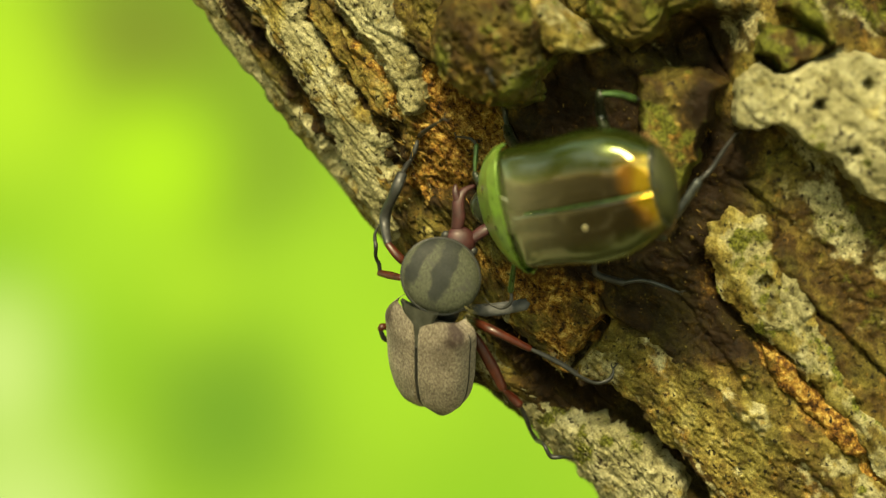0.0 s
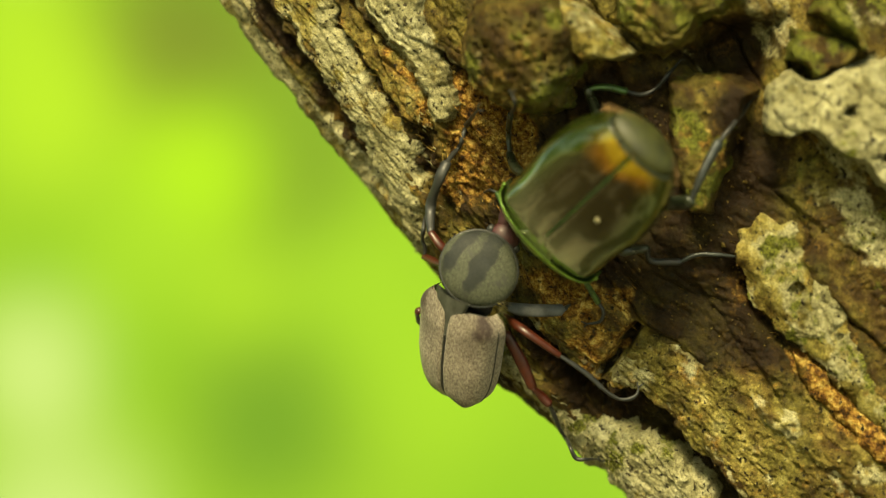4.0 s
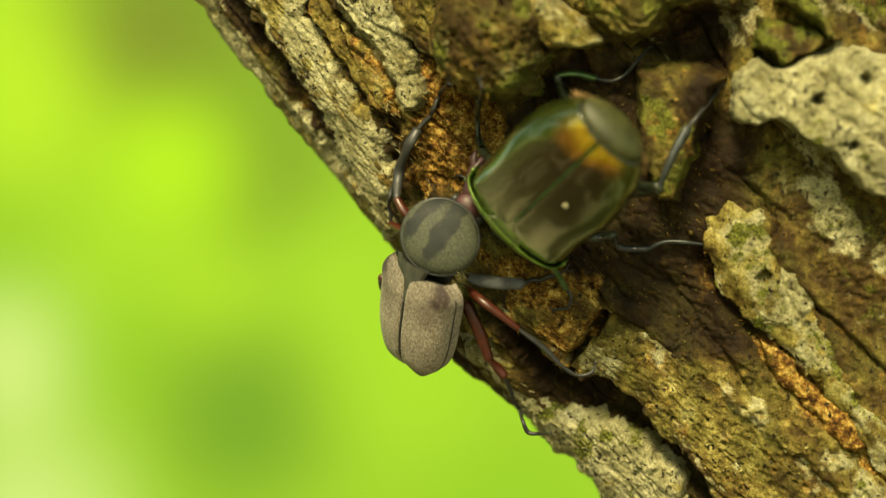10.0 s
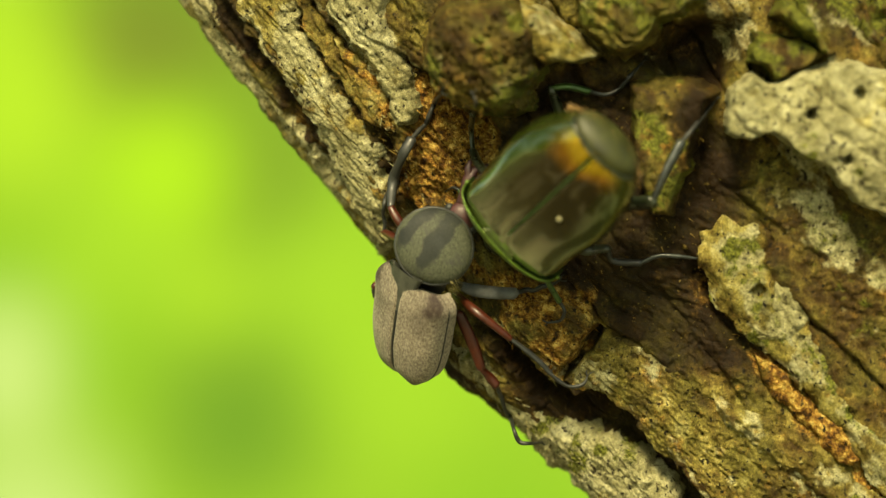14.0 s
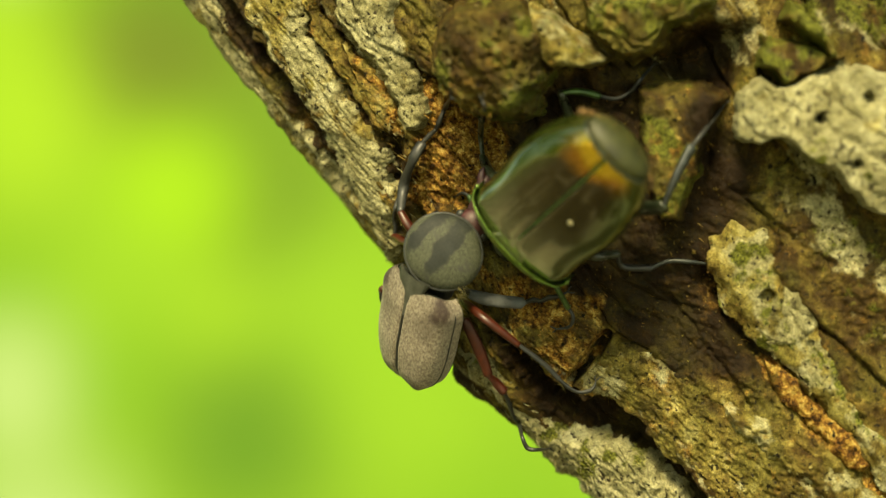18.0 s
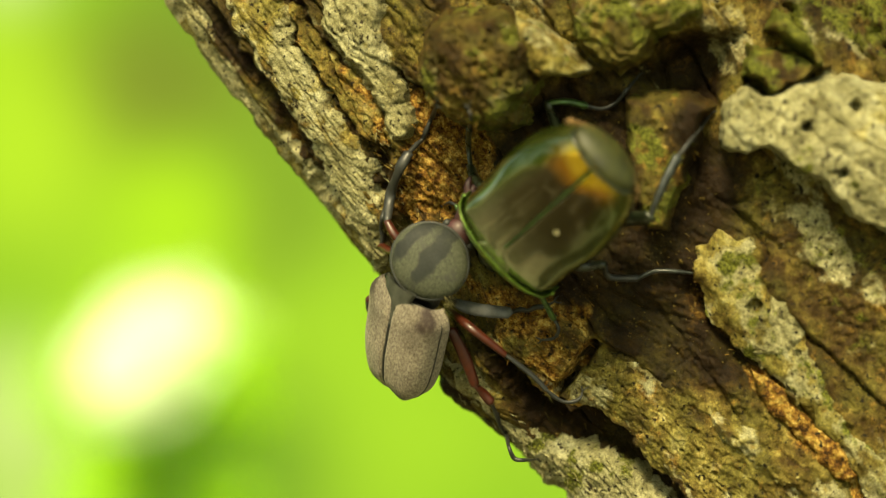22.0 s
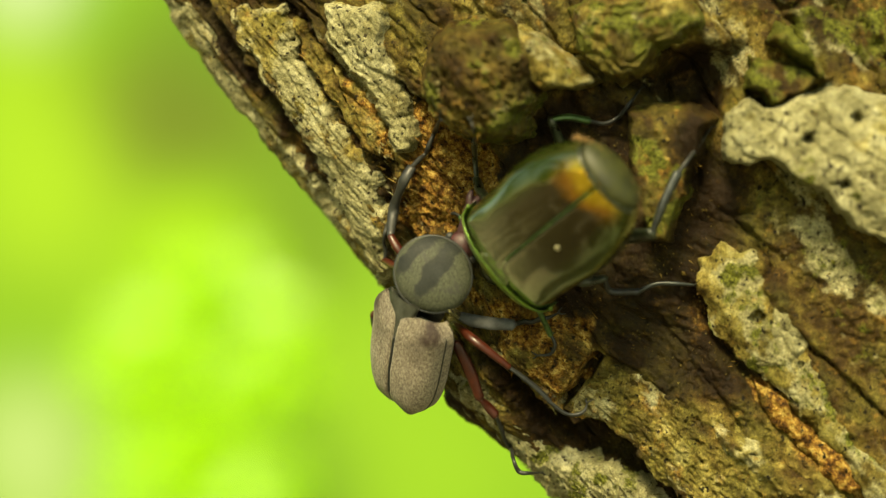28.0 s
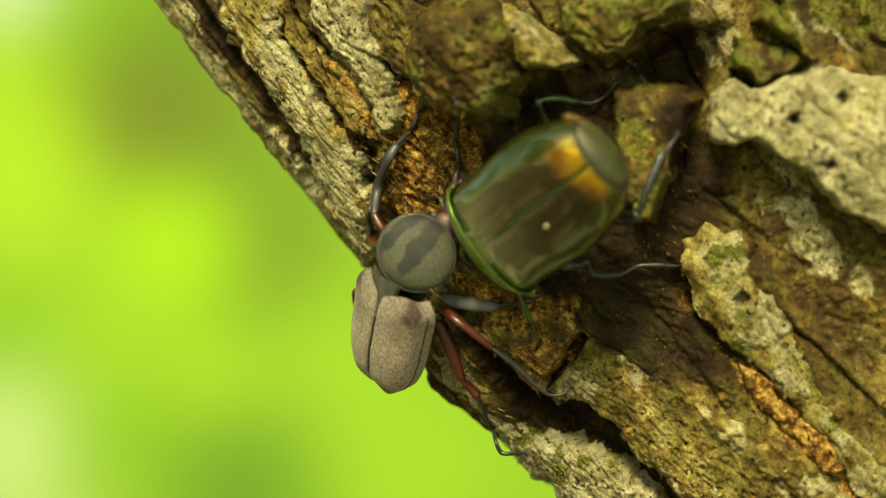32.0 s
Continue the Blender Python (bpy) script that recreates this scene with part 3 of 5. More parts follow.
bark_plate([(1290, 208), (1302, 172), (1345, 130), (1372, 152), (1420, 135), (1480, 118), (1650, 140), (1650, 430), (1568, 382), (1528, 364), (1498, 338), (1470, 310), (1420, 278), (1376, 248), (1345, 262), (1318, 262), (1298, 244)], 6.0, 9, (0.84, 0.0, 0.12, 0.72), 6, 0.45, 8, 0.6, label="pale thick slab of lichened bark", pits=[(1443, 209, 10, 2.2), (1529, 173, 11, 2.5), (1508, 290, 9, 2)], crumb=0.09, ridged=0.25)
bark_plate([(1335, 120), (1342, 60), (1375, 70), (1430, 75), (1480, 105), (1440, 130), (1380, 150)], 5.6, 12, (0.10, 0.12, 0.30, 0.30), 8, 0.5, 21, crumb=0.12)
bark_plate([(1372, 40), (1392, 2), (1420, 12), (1470, 72), (1482, 105), (1462, 112), (1430, 72)], 6.6, 10, (0.22, 0, 0.72, 0.42), 6, 0.5, 9, layered=0.6, crumb=0.08, label="moss-grown flake of bark")
bark_plate([(1250, 480), (1256, 425), (1300, 396), (1348, 412), (1384, 475), (1440, 550), (1466, 640), (1515, 732), (1575, 800), (1650, 850), (1650, 960), (1560, 875), (1500, 768), (1440, 700), (1375, 645), (1325, 602), (1268, 548)], 0.6, 44, (0.44, 0.12, 0.26, 0.64), 9, 0.28, 10, 0.4, label="pale olive ridge of bark with a knot hole", pits=[(1358, 527, 13, 2.2), (1435, 612, 6, 1.2)], crumb=0.055, ridged=0.3)
bark_plate([(1385, 500), (1412, 520), (1442, 580), (1440, 640), (1405, 648), (1385, 620), (1345, 610), (1375, 590), (1365, 545)], 1.2, 26, (0.74, 0.0, 0.05, 0.66), 8, 0.2, 22, 0.5, crumb=0.05, ridged=0.2, label="pale lichen crust on a ridge of bark")
bark_plate([(1018, 702), (1040, 655), (1110, 612), (1170, 640), (1230, 690), (1300, 735), (1400, 800), (1500, 880), (1650, 990), (1650, 1050), (1310, 1050), (1250, 885), (1222, 842), (1155, 795), (1142, 758), (1090, 718)], 0.7, 30, (0.30, 0.24, 0, 0.52), 8, 0.12, 11, crumb=0.15, label="tan granular plate of bark", ridged=0.25)
bark_plate([(1280, 720), (1330, 735), (1380, 765), (1440, 800), (1500, 850), (1600, 920), (1600, 980), (1480, 910), (1390, 840), (1310, 780)], 1.6, 24, (0.42, 0.10, 0.10, 0.52), 9, 0.3, 23, crumb=0.14, label="tan granular plate of bark")
bark_plate([(798, 612), (830, 622), (868, 645), (900, 690), (955, 742), (1000, 768), (1060, 788), (1110, 806), (1150, 846), (1215, 905), (1215, 980), (1100, 990), (1040, 895), (985, 838), (955, 800), (915, 752), (880, 722), (850, 688), (825, 652)], 1.1, 20, (0.74, 0.05, 0.14, 0.66), 9, 0.25, 12, crumb=0.15, label="pale lichen-covered strip of bark", ridged=0.5)
bark_plate([(775, 625), (815, 652), (850, 695), (885, 728), (915, 752), (890, 748), (840, 728), (808, 695)], 0.7, 10, (0.05, 0.0, 0.0, 0.16), 6, 0.3, 24, crumb=0.12, label="dark shaggy rim of bark")
bark_plate([(885, 575), (925, 590), (985, 642), (1012, 690), (985, 690), (950, 655), (905, 615)], 0.8, 8, (0.12, 0.30, 0.0, 0.40), 7, 0.3, 25, crumb=0.14, label="splintered lip of bark", ridged=1.0)
bark_plate([(895, 560), (985, 542), (1058, 570), (1066, 598), (1040, 620), (1008, 672), (955, 640), (905, 600)], 0.9, 14, (0, 0.80, 0, 0.40), 9, 0.35, 13, crumb=0.14, label="rust-brown flake of bark")
bark_plate([(1350, 640), (1395, 672), (1440, 715), (1500, 765), (1540, 830), (1522, 850), (1460, 795), (1410, 740), (1365, 690)], 1.0, 12, (0, 0.82, 0, 0.35), 7, 0.35, 16, crumb=0.10, label="orange-brown rotten flake of bark", ridged=0.9)


# ---- contact with the bark ----
bpy.context.view_layer.update()
TREES = [bvhtree.BVHTree.FromObject(ob, bpy.context.evaluated_depsgraph_get()) for ob in trunk.children]


def bark_depth(u, v, default=6.0):
    """Depth in millimetres of the bark behind a plan point, and its normal."""
    eye = Vector((0, -REACH, HEIGHT))
    way = (plan(u, v) - eye).normalized()
    found = [tree.ray_cast(eye, way) for tree in TREES]
    found = [(hit[3], hit[0], hit[1]) for hit in found if hit[0] is not None]
    if not found:
        return default, Vector((0, -1, 0))
    _, spot, nrm = min(found, key=lambda k: k[0])
    return min(spot.y / MM, 12.0), nrm


def on_bark(u, v, lift=0.3):
    """The place of a plan point, lift millimetres in front of the bark."""
    return plan(u, v, bark_depth(u, v)[0] - lift)


def crumbs():
    """Loose grains of rotten wood and lichen lying in the rough parts of the bark."""
    rng = random.Random(7)
    verts, faces, zones = [], [], []
    fields = [(ROT, 420, (0, 0.9, 0, 0.5)), (DARKBED, 420, (0, 0.35, 0, 0.5)), (FIELD, 330, (0.2, 0.2, 0.4, 0.4)), ([(1060, 620), (1230, 680), (1500, 850), (1560, 880), (1260, 880), (1120, 740)], 420, (0.3, 0.3, 0, 0.7)),
              ([(520, 0), (560, 20), (720, 260), (720, 340), (690, 300)], 160, (0.2, 0.6, 0, 0.5)), (MOSSY, 160, (0.1, 0, 0.9, 0.4)), ([(900, 560), (1060, 560), (1010, 670), (930, 630)], 120, (0, 0.7, 0, 0.5))]
    for poly, count, zone in fields:
        us, vs = [k[0] for k in poly], [k[1] for k in poly]
        for _ in range(count):
            u, v = rng.uniform(min(us), max(us)), rng.uniform(min(vs), max(vs))
            if depth_in(poly, np.array([u]), np.array([v]))[0] < 0:
                continue
            size = rng.uniform(0.07, 0.20) * (2.0 if rng.random() < 0.06 else 1) * MM
            mid = on_bark(u, v, 0.02)
            base = len(verts)
            turn = Euler([rng.uniform(0, 6) for _ in range(3)]).to_matrix()
            for way in ((1, 0, 0), (-1, 0, 0), (0, 1, 0), (0, -1, 0), (0, 0, 1), (0, 0, -1)):
                verts.append(mid + turn @ Vector(way) * size * rng.uniform(0.5, 1.3))
                zones.append(zone)
            for a, b, c in ((0, 2, 4), (2, 1, 4), (1, 3, 4), (3, 0, 4), (2, 0, 5), (1, 2, 5), (3, 1, 5), (0, 3, 5)):
                faces.append((base + a, base + b, base + c))
    me = bpy.data.meshes.new("bark_crumb")
    me.from_pydata(verts, [], faces)
    layer = me.attributes.new("zone", "FLOAT_COLOR", "POINT")
    layer.data.foreach_set("color", np.array(zones, np.float32).ravel())
    ob = settle(part("bark_crumb", me, BARK, trunk, "loose crumbs of rotten bark"))
    tagged(ob, kind="stuff")



def shreds():
    """Thin torn fibres that stand off the rotten and split parts of the bark."""
    rng = random.Random(19)
    verts, faces, zones = [], [], []
    fields = [(ROT, 520, (0.0, 0.95, 0, 0.6), 1.3), ([(520, 0), (575, 30), (730, 260), (735, 350), (690, 320)], 260, (0.1, 0.5, 0, 0.6), 1.6), (CRACK, 200, (0.1, 0.2, 0, 0.35), 1.4),
              ([(805, 625), (900, 690), (1040, 810), (1110, 890), (1020, 870), (900, 745), (830, 690)], 420, (0.6, 0, 0, 0.8), 1.7), ([(860, 560), (935, 612), (1004, 682), (990, 690), (920, 625), (850, 580)], 160, (0.3, 0.2, 0, 0.6), 1.2),
              (RUSTY, 160, (0.0, 0.8, 0, 0.5), 0.9), (DARKBED, 240, (0.0, 0.5, 0, 0.5), 0.9), ([(640, 150), (700, 215), (735, 330), (715, 440), (680, 330)], 160, (0.5, 0.2, 0, 0.7), 1.1)]
    for poly, count, zone, size in fields:
        us, vs = [k[0] for k in poly], [k[1] for k in poly]
        for _ in range(count):
            u, v = rng.uniform(min(us), max(us)), rng.uniform(min(vs), max(vs))
            if depth_in(poly, np.array([u]), np.array([v]))[0] < 0:
                continue
            depth, out = bark_depth(u, v)
            root = plan(u, v, depth + 0.1)
            way = Vector(AXIS) * rng.choice((-1, 1)) + Vector([rng.uniform(-0.7, 0.7) for _ in range(3)]) + out * rng.uniform(0.0, 0.5)
            way = way.normalized() * size * rng.uniform(0.4, 1.3) * MM
            sag = out * rng.uniform(-0.15, 0.35) * size * MM
            wide = rng.uniform(0.035, 0.085) * MM
            side = way.cross(out).normalized() * wide
            over = out * wide * 0.6
            base = len(verts)
            for k, fat in ((0, 1.0), (0.5, 0.9), (1.0, 0.25)):
                mid = root + way * k + sag * (4 * k * (1 - k))
                verts += [mid + side * fat, mid - side * fat, mid + over * fat]
                zones += [zone] * 3
            for r in (0, 3):
                for i in range(3):
                    j = (i + 1) % 3
                    faces.append((base + r + i, base + r + j, base + r + 3 + j, base + r + 3 + i))
            faces.append((base + 6, base + 7, base + 8))
    me = bpy.data.meshes.new("bark_shred")
    me.from_pydata(verts, [], faces)
    layer = me.attributes.new("zone", "FLOAT_COLOR", "POINT")
    layer.data.foreach_set("color", np.array(zones, np.float32).ravel())
    ob = settle(part("bark_shred", me, BARK, trunk, "thin torn fibres of bark"))
    tagged(ob, kind="stuff")


crumbs()
shreds()

# ---- beetles ----
def body_pose(u, v, y, heading, pitch, roll):
    """A beetle's pose: heading in the plan (0 to the right, 90 up), pitch head-first into the bark, roll of its back to its left."""
    h, p, k = radians(heading), radians(pitch), radians(roll)
    ahead = Vector((math.cos(h), 0, math.sin(h)))
    f = ahead * math.cos(p) + Vector((0, 1, 0)) * math.sin(p)
    up = ahead * math.sin(p) - Vector((0, 1, 0)) * math.cos(p)
    r = f.cross(up)
    up2, r2 = up * math.cos(k) - r * math.sin(k), r * math.cos(k) + up * math.sin(k)
    m = Matrix((r2, f, up2)).transposed().to_4x4()
    return Matrix.Translation(plan(u, v, y)) @ m


def loft(fn, rows, cols, bend=None):
    """A smooth sheet from fn(s, q), s and q from 0 to 1, in millimetres."""
    s, q = np.meshgrid(np.linspace(0, 1, rows), np.linspace(0, 1, cols), indexing="ij")
    pts = np.stack(fn(s, q), -1)
    if bend is not None:
        m = np.array(bend)
        pts = pts @ m[:3, :3].T + m[:3, 3]
    return pts * MM


def closed(pts, back):
    """The sheet with a second skin shifted by back, sewn at the sides."""
    return np.concatenate([pts, pts[:, ::-1] + np.array(back) * MM], 1)


def curve_value(s, *knots):
    """A smooth curve near the knots."""
    x, y = zip(*knots)
    total, weight = 0, 0
    for shift in np.linspace(-0.10, 0.10, 21):
        w = 1 + math.cos(math.pi * shift / 0.105)
        at = s + shift
        k = np.interp(np.clip(at, 0, 1), x, y)
        k = k + np.where(at < 0, at * (y[1] - y[0]) / (x[1] - x[0]), 0) + np.where(at > 1, (at - 1) * (y[-1] - y[-2]) / (x[-1] - x[-2]), 0)
        total, weight = total + k * w, weight + w
    return total / weight


def limb(points, radii, sides=9, flat=1.0, spines=()):
    """A jointed rod through points (world or local metres), radii in millimetres."""
    bm = bmesh.new()
    pts = [Vector(p) for p in points]
    fine, rad = [], []
    steps = 5
    for k in range(len(pts) - 1):
        for j in range(steps):
            t = j / steps
            p0, p1, p2, p3 = pts[max(k - 1, 0)], pts[k], pts[k + 1], pts[min(k + 2, len(pts) - 1)]
            fine.append(0.5 * (2 * p1 + (p2 - p0) * t + (2 * p0 - 5 * p1 + 4 * p2 - p3) * t * t + (3 * p1 - p0 - 3 * p2 + p3) * t ** 3))
            rad.append(radii[k] * (1 - t) + radii[k + 1] * t)
    fine.append(pts[-1])
    rad.append(radii[-1])
    rings = []
    for k, (p, r) in enumerate(zip(fine, rad)):
        way = (fine[min(k + 1, len(fine) - 1)] - fine[max(k - 1, 0)]).normalized()
        side = way.cross(Vector((0.13, 0.9, 0.35))).normalized()
        over = way.cross(side)
        rings.append([bm.verts.new(p + (side * math.cos(a) + over * math.sin(a) * flat) * r * MM) for a in [2 * math.pi * i / sides for i in range(sides)]])
    for a, b in zip(rings, rings[1:]):
        for i in range(sides):
            bm.faces.new((a[i], a[(i + 1) % sides], b[(i + 1) % sides], b[i]))
    for ring, sign in ((rings[0], -1), (rings[-1], 1)):
        mid = sum((v.co for v in ring), Vector()) / sides
        away = (fine[1] - fine[0]).normalized() if sign < 0 else (fine[-1] - fine[-2]).normalized()
        tip = bm.verts.new(mid + away * sign * (rad[0] if sign < 0 else rad[-1]) * 0.7 * MM)
        for i in range(sides):
            bm.faces.new((ring[i], ring[(i + 1) % sides], tip))
    for place, way, size in spines:
        base = fine[int(place * (len(fine) - 1))]
        way = Vector(way).normalized()
        ring = [bm.verts.new(base + way.orthogonal().normalized() * 0.12 * MM * math.cos(a) + way.cross(way.orthogonal().normalized()) * 0.12 * MM * math.sin(a)) for a in (0, 2.1, 4.2)]
        tip = bm.verts.new(base + way * size * MM)
        for i in range(3):
            bm.faces.new((ring[i], ring[(i + 1) % 3], tip))
    bmesh.ops.recalc_face_normals(bm, faces=bm.faces)
    return bm


def blob(centre, size, turn=0.0, segments=20):
    bm = bmesh.new()
    m = Matrix.Translation(Vector(centre) * MM) @ Matrix.Rotation(radians(turn), 4, "Z") @ Matrix.Diagonal((*[k * MM for k in size], 1))
    bmesh.ops.create_uvsphere(bm, u_segments=segments, v_segments=segments // 2 + 2, radius=1, matrix=m)
    return bm


def chitin(name, colour, rough_low, rough_high, coat=0.0, scale=900, bump=0.15, metal=0.0):
    n = Nodes(name)
    speck = n.noise(scale, 4, 0.6)
    tone = n.mix(n.ramp(speck, (0.3, (0, 0, 0)), (0.7, (1, 1, 1))), tuple(k * 0.55 for k in colour), tuple(min(1, k * 1.45) for k in colour))
    return n.done(tone, n.ramp(speck, (0.3, (rough_low,) * 3), (0.7, (rough_high,) * 3)), metal, n.bump(n.noise(scale * 3, 3, 0.6), bump, 0.0001), Coat_Weight=coat, Coat_Roughness=0.12)


def metallic_green():
    """Polished wing cases: bronze in the middle, green to the rims, copper towards the tail, a pale sky reflection
    painted at the front.
    """
    n = Nodes("metallic_green_shell")
    at = n.add("TexCoord").outputs["Object"]
    xyz = n.add("SeparateXYZ", {0: at})
    side = n.math("MULTIPLY", n.math("ABSOLUTE", xyz.outputs[0]), 1 / (7.7 * MM))
    back = n.math("MULTIPLY", xyz.outputs[1], -1 / (19.8 * MM))
    side = n.math("MULTIPLY", side, n.math("ADD", 1.0, n.math("MULTIPLY", n.math("POWER", n.math("MAXIMUM", back, 0.0), 6.0), 0.6)))
    wob = n.math("MULTIPLY", n.math("SUBTRACT", n.noise(180, 2, 0.5), 0.5), 0.28)
    # The ramp's pale first stops paint the sky's reflection into the shell.
    inner = n.ramp(n.math("ADD", back, wob), (0.0, (0.30, 0.32, 0.19)), (0.24, (0.21, 0.20, 0.12)), (0.50, (0.072, 0.060, 0.024)), (0.86, (0.040, 0.028, 0.007)), (0.93, (0.30, 0.135, 0.010)), (1.0, (0.44, 0.29, 0.012)))
    rim = n.ramp(n.math("ADD", side, n.math("MULTIPLY", wob, 0.3)), (0.52, (0, 0, 0)), (0.92, (1, 1, 1)))
    front = n.ramp(back, (-0.0, (1, 1, 1)), (0.12, (0, 0, 0)))
    colour = n.mix(n.math("MAXIMUM", rim, n.math("MULTIPLY", front, 0.3)), inner, (0.062, 0.092, 0.016))
    pits = n.noise(1500, 3, 0.5)
    return n.done(colour, n.ramp(n.noise(500, 4, 0.6), (0.3, (0.14,) * 3), (0.7, (0.20,) * 3)), 0.80, n.bump(pits, 0.08, 0.00012, n.bump(n.noise(200, 2, 0.4), 0.35, 0.0007)), Coat_Weight=0.9, Coat_Roughness=0.11)


def velvet(bands=False):
    """Grey bloom of fine hairs on dark shell; bands: the two dark streaks of the neck shield."""
    n = Nodes("grey_bloom_shield" if bands else "pinkish_grey_bloom")
    at = n.add("TexCoord").outputs["Object"]
    hair = n.noise(4200, 3, 0.75, stretch=((1, 0.55, 1), (0, 0, 0.3)))
    patch = n.noise(420, 4, 0.65)
    if bands:
        colour = n.ramp(hair, (0.3, (0.028, 0.031, 0.022)), (0.7, (0.094, 0.102, 0.070)))
        worn = n.ramp(patch, (0.36, (0, 0, 0)), (0.46, (1, 1, 1)))
        colour = n.mix(worn, (0.05, 0.052, 0.045), colour)
        local = n.add("Attribute", attribute_name="zone")
        streak = n.add("SeparateColor", {0: local.outputs["Color"]}).outputs[0]
        colour = n.mix(n.math("MULTIPLY", streak, 0.85), colour, n.ramp(patch, (0.3, (0.010, 0.012, 0.013)), (0.7, (0.021, 0.024, 0.026))))
        return n.done(colour, 0.62, 0.0, n.bump(hair, 0.3, 0.00010), Specular_IOR_Level=0.22)
    colour = n.ramp(hair, (0.30, (0.085, 0.066, 0.050)), (0.5, (0.25, 0.21, 0.165)), (0.72, (0.45, 0.40, 0.32)))
    local = n.add("Attribute", attribute_name="zone")
    bald = n.add("SeparateColor", {0: local.outputs["Color"]}).outputs[0]
    colour = n.mix(n.math("MULTIPLY", n.math("ADD", bald, n.math("MULTIPLY", n.math("SUBTRACT", patch, 0.53), 1.1), True), 0.9, True), colour, (0.022, 0.008, 0.008))
    return n.done(colour, 0.62, 0.0, n.bump(hair, 0.5, 0.00016), Sheen_Weight=0.06)


SHELL = metallic_green()
RUMP = chitin("olive_rump_shell", (0.026, 0.029, 0.003), 0.5, 0.62, 0.0, 500, 0.1, 0.0)
NECK = chitin("lime_green_shell", (0.20, 0.33, 0.065), 0.25, 0.38, 0.3, 600, 0.1, 0.25)
LIME_RIM = chitin("lime_rim_shell", (0.15, 0.26, 0.04), 0.25, 0.4, 0.3, 600, 0.1, 0.4)
DARK_SHELL = chitin("black_green_shell", (0.018, 0.024, 0.012), 0.22, 0.4, 0.3)
GREEN_LEG = chitin("green_leg_shell", (0.05, 0.10, 0.025), 0.25, 0.4, 0.3, metal=0.5)
BLUE_LEG = chitin("steel_leg_shell", (0.034, 0.040, 0.039), 0.3, 0.45, 0.2, metal=0.3)
TAN_HAIR = chitin("tan_fringe", (0.22, 0.13, 0.045), 0.6, 0.8, 0, 2400)
PALE_HAIR = chitin("yellow_hair", (0.34, 0.30, 0.12), 0.5, 0.7, 0, 2400)
BLOOM = velvet()
SHIELD = velvet(True)
BLACK = chitin("grey_black_shell", (0.018, 0.019, 0.018), 0.45, 0.6, 0.1)
CHARCOAL = chitin("charcoal_bloom", (0.055, 0.057, 0.045), 0.55, 0.7)
RED_LEG = chitin("brick_red_shell", (0.050, 0.008, 0.002), 0.36, 0.48, 0.08)
STEEL = chitin("slate_grey_shell", (0.070, 0.074, 0.078), 0.6, 0.75, 0.0)
HORN_RED = chitin("dull_red_horn", (0.040, 0.009, 0.010), 0.45, 0.6, 0.05)
AMBER = chitin("pale_droplet", (0.34, 0.31, 0.17), 0.2, 0.3, 0.5)


def tail_zone(s, q, inner):
    """Bald dark marks: a shoulder knob and a tip knob."""
    shoulder = 1.5 * np.exp(-(((s - 0.08) / 0.10) ** 2 + ((q - 0.66) / 0.20) ** 2)) * (1 + 0.5 * rough(s * 14, q * 9, 3, 3))
    tip = 1.5 * np.exp(-(((s - 0.95) / 0.06) ** 2 + ((q - 0.35) / 0.25) ** 2))
    flush = 0.45 * np.exp(-(((s - 0.25) / 0.18) ** 2 + ((q - 0.35) / 0.3) ** 2))
    z = np.clip(shoulder + tip + flush, 0, 1)
    return np.stack([z, z, z, z], -1)


def wing_case(side, length, half, high, knob, flat=0.7, sink=0.35, tip=0.0, arch=0.0):
    """One wing case: side -1 or 1; tip: how far its own rounded end reaches past the seam; arch: how far its front edge bows forward."""
    def fn(s, q):
        a = np.clip(q, 0, 1) * radians(97)
        w, h = half(s), high(s)
        x = w * np.sin(a)
        z = h * np.sign(np.cos(a)) * np.abs(np.cos(a)) ** flat
        z = z - sink * np.exp(-(x / 0.22) ** 2) - 0.10 * np.exp(-((q - 0.86) / 0.035) ** 2)
        z = z + knob * np.exp(-(((s - 0.12) / 0.09) ** 2 + ((q - 0.62) / 0.14) ** 2)) + knob * 0.7 * np.exp(-(((s - 0.92) / 0.06) ** 2 + ((q - 0.42) / 0.14) ** 2))
        return side * (x + 0.03), -length * s - tip * s ** 5 * np.sin(math.pi * np.clip(q / 0.9, 0, 1)) + arch * (1 - s) ** 6 * np.sin(math.pi * np.clip(q, 0, 1)), z
    return fn


def claws(foot, tip, before, material):
    """Two hooked claws at a foot's end."""
    way = (tip - before).normalized()
    side = way.cross(Vector((0.1, 0.2, 1))).normalized()
    down = way.cross(side)
    for k in (-1, 1):
        hook = [tip, tip + way * 0.35 * MM + side * k * 0.28 * MM, tip + way * 0.62 * MM + side * k * 0.42 * MM + down * 0.18 * MM, tip + way * 0.72 * MM + side * k * 0.40 * MM + down * 0.42 * MM]
        part("claw", limb(hook, [0.12, 0.10, 0.07, 0.03], 6), material, foot)


GREEN_U, GREEN_V = 997, 349
GREEN_SIT = body_pose(GREEN_U, GREEN_V, -9.5, 223, 42, 0)
GREEN_L = 19.8


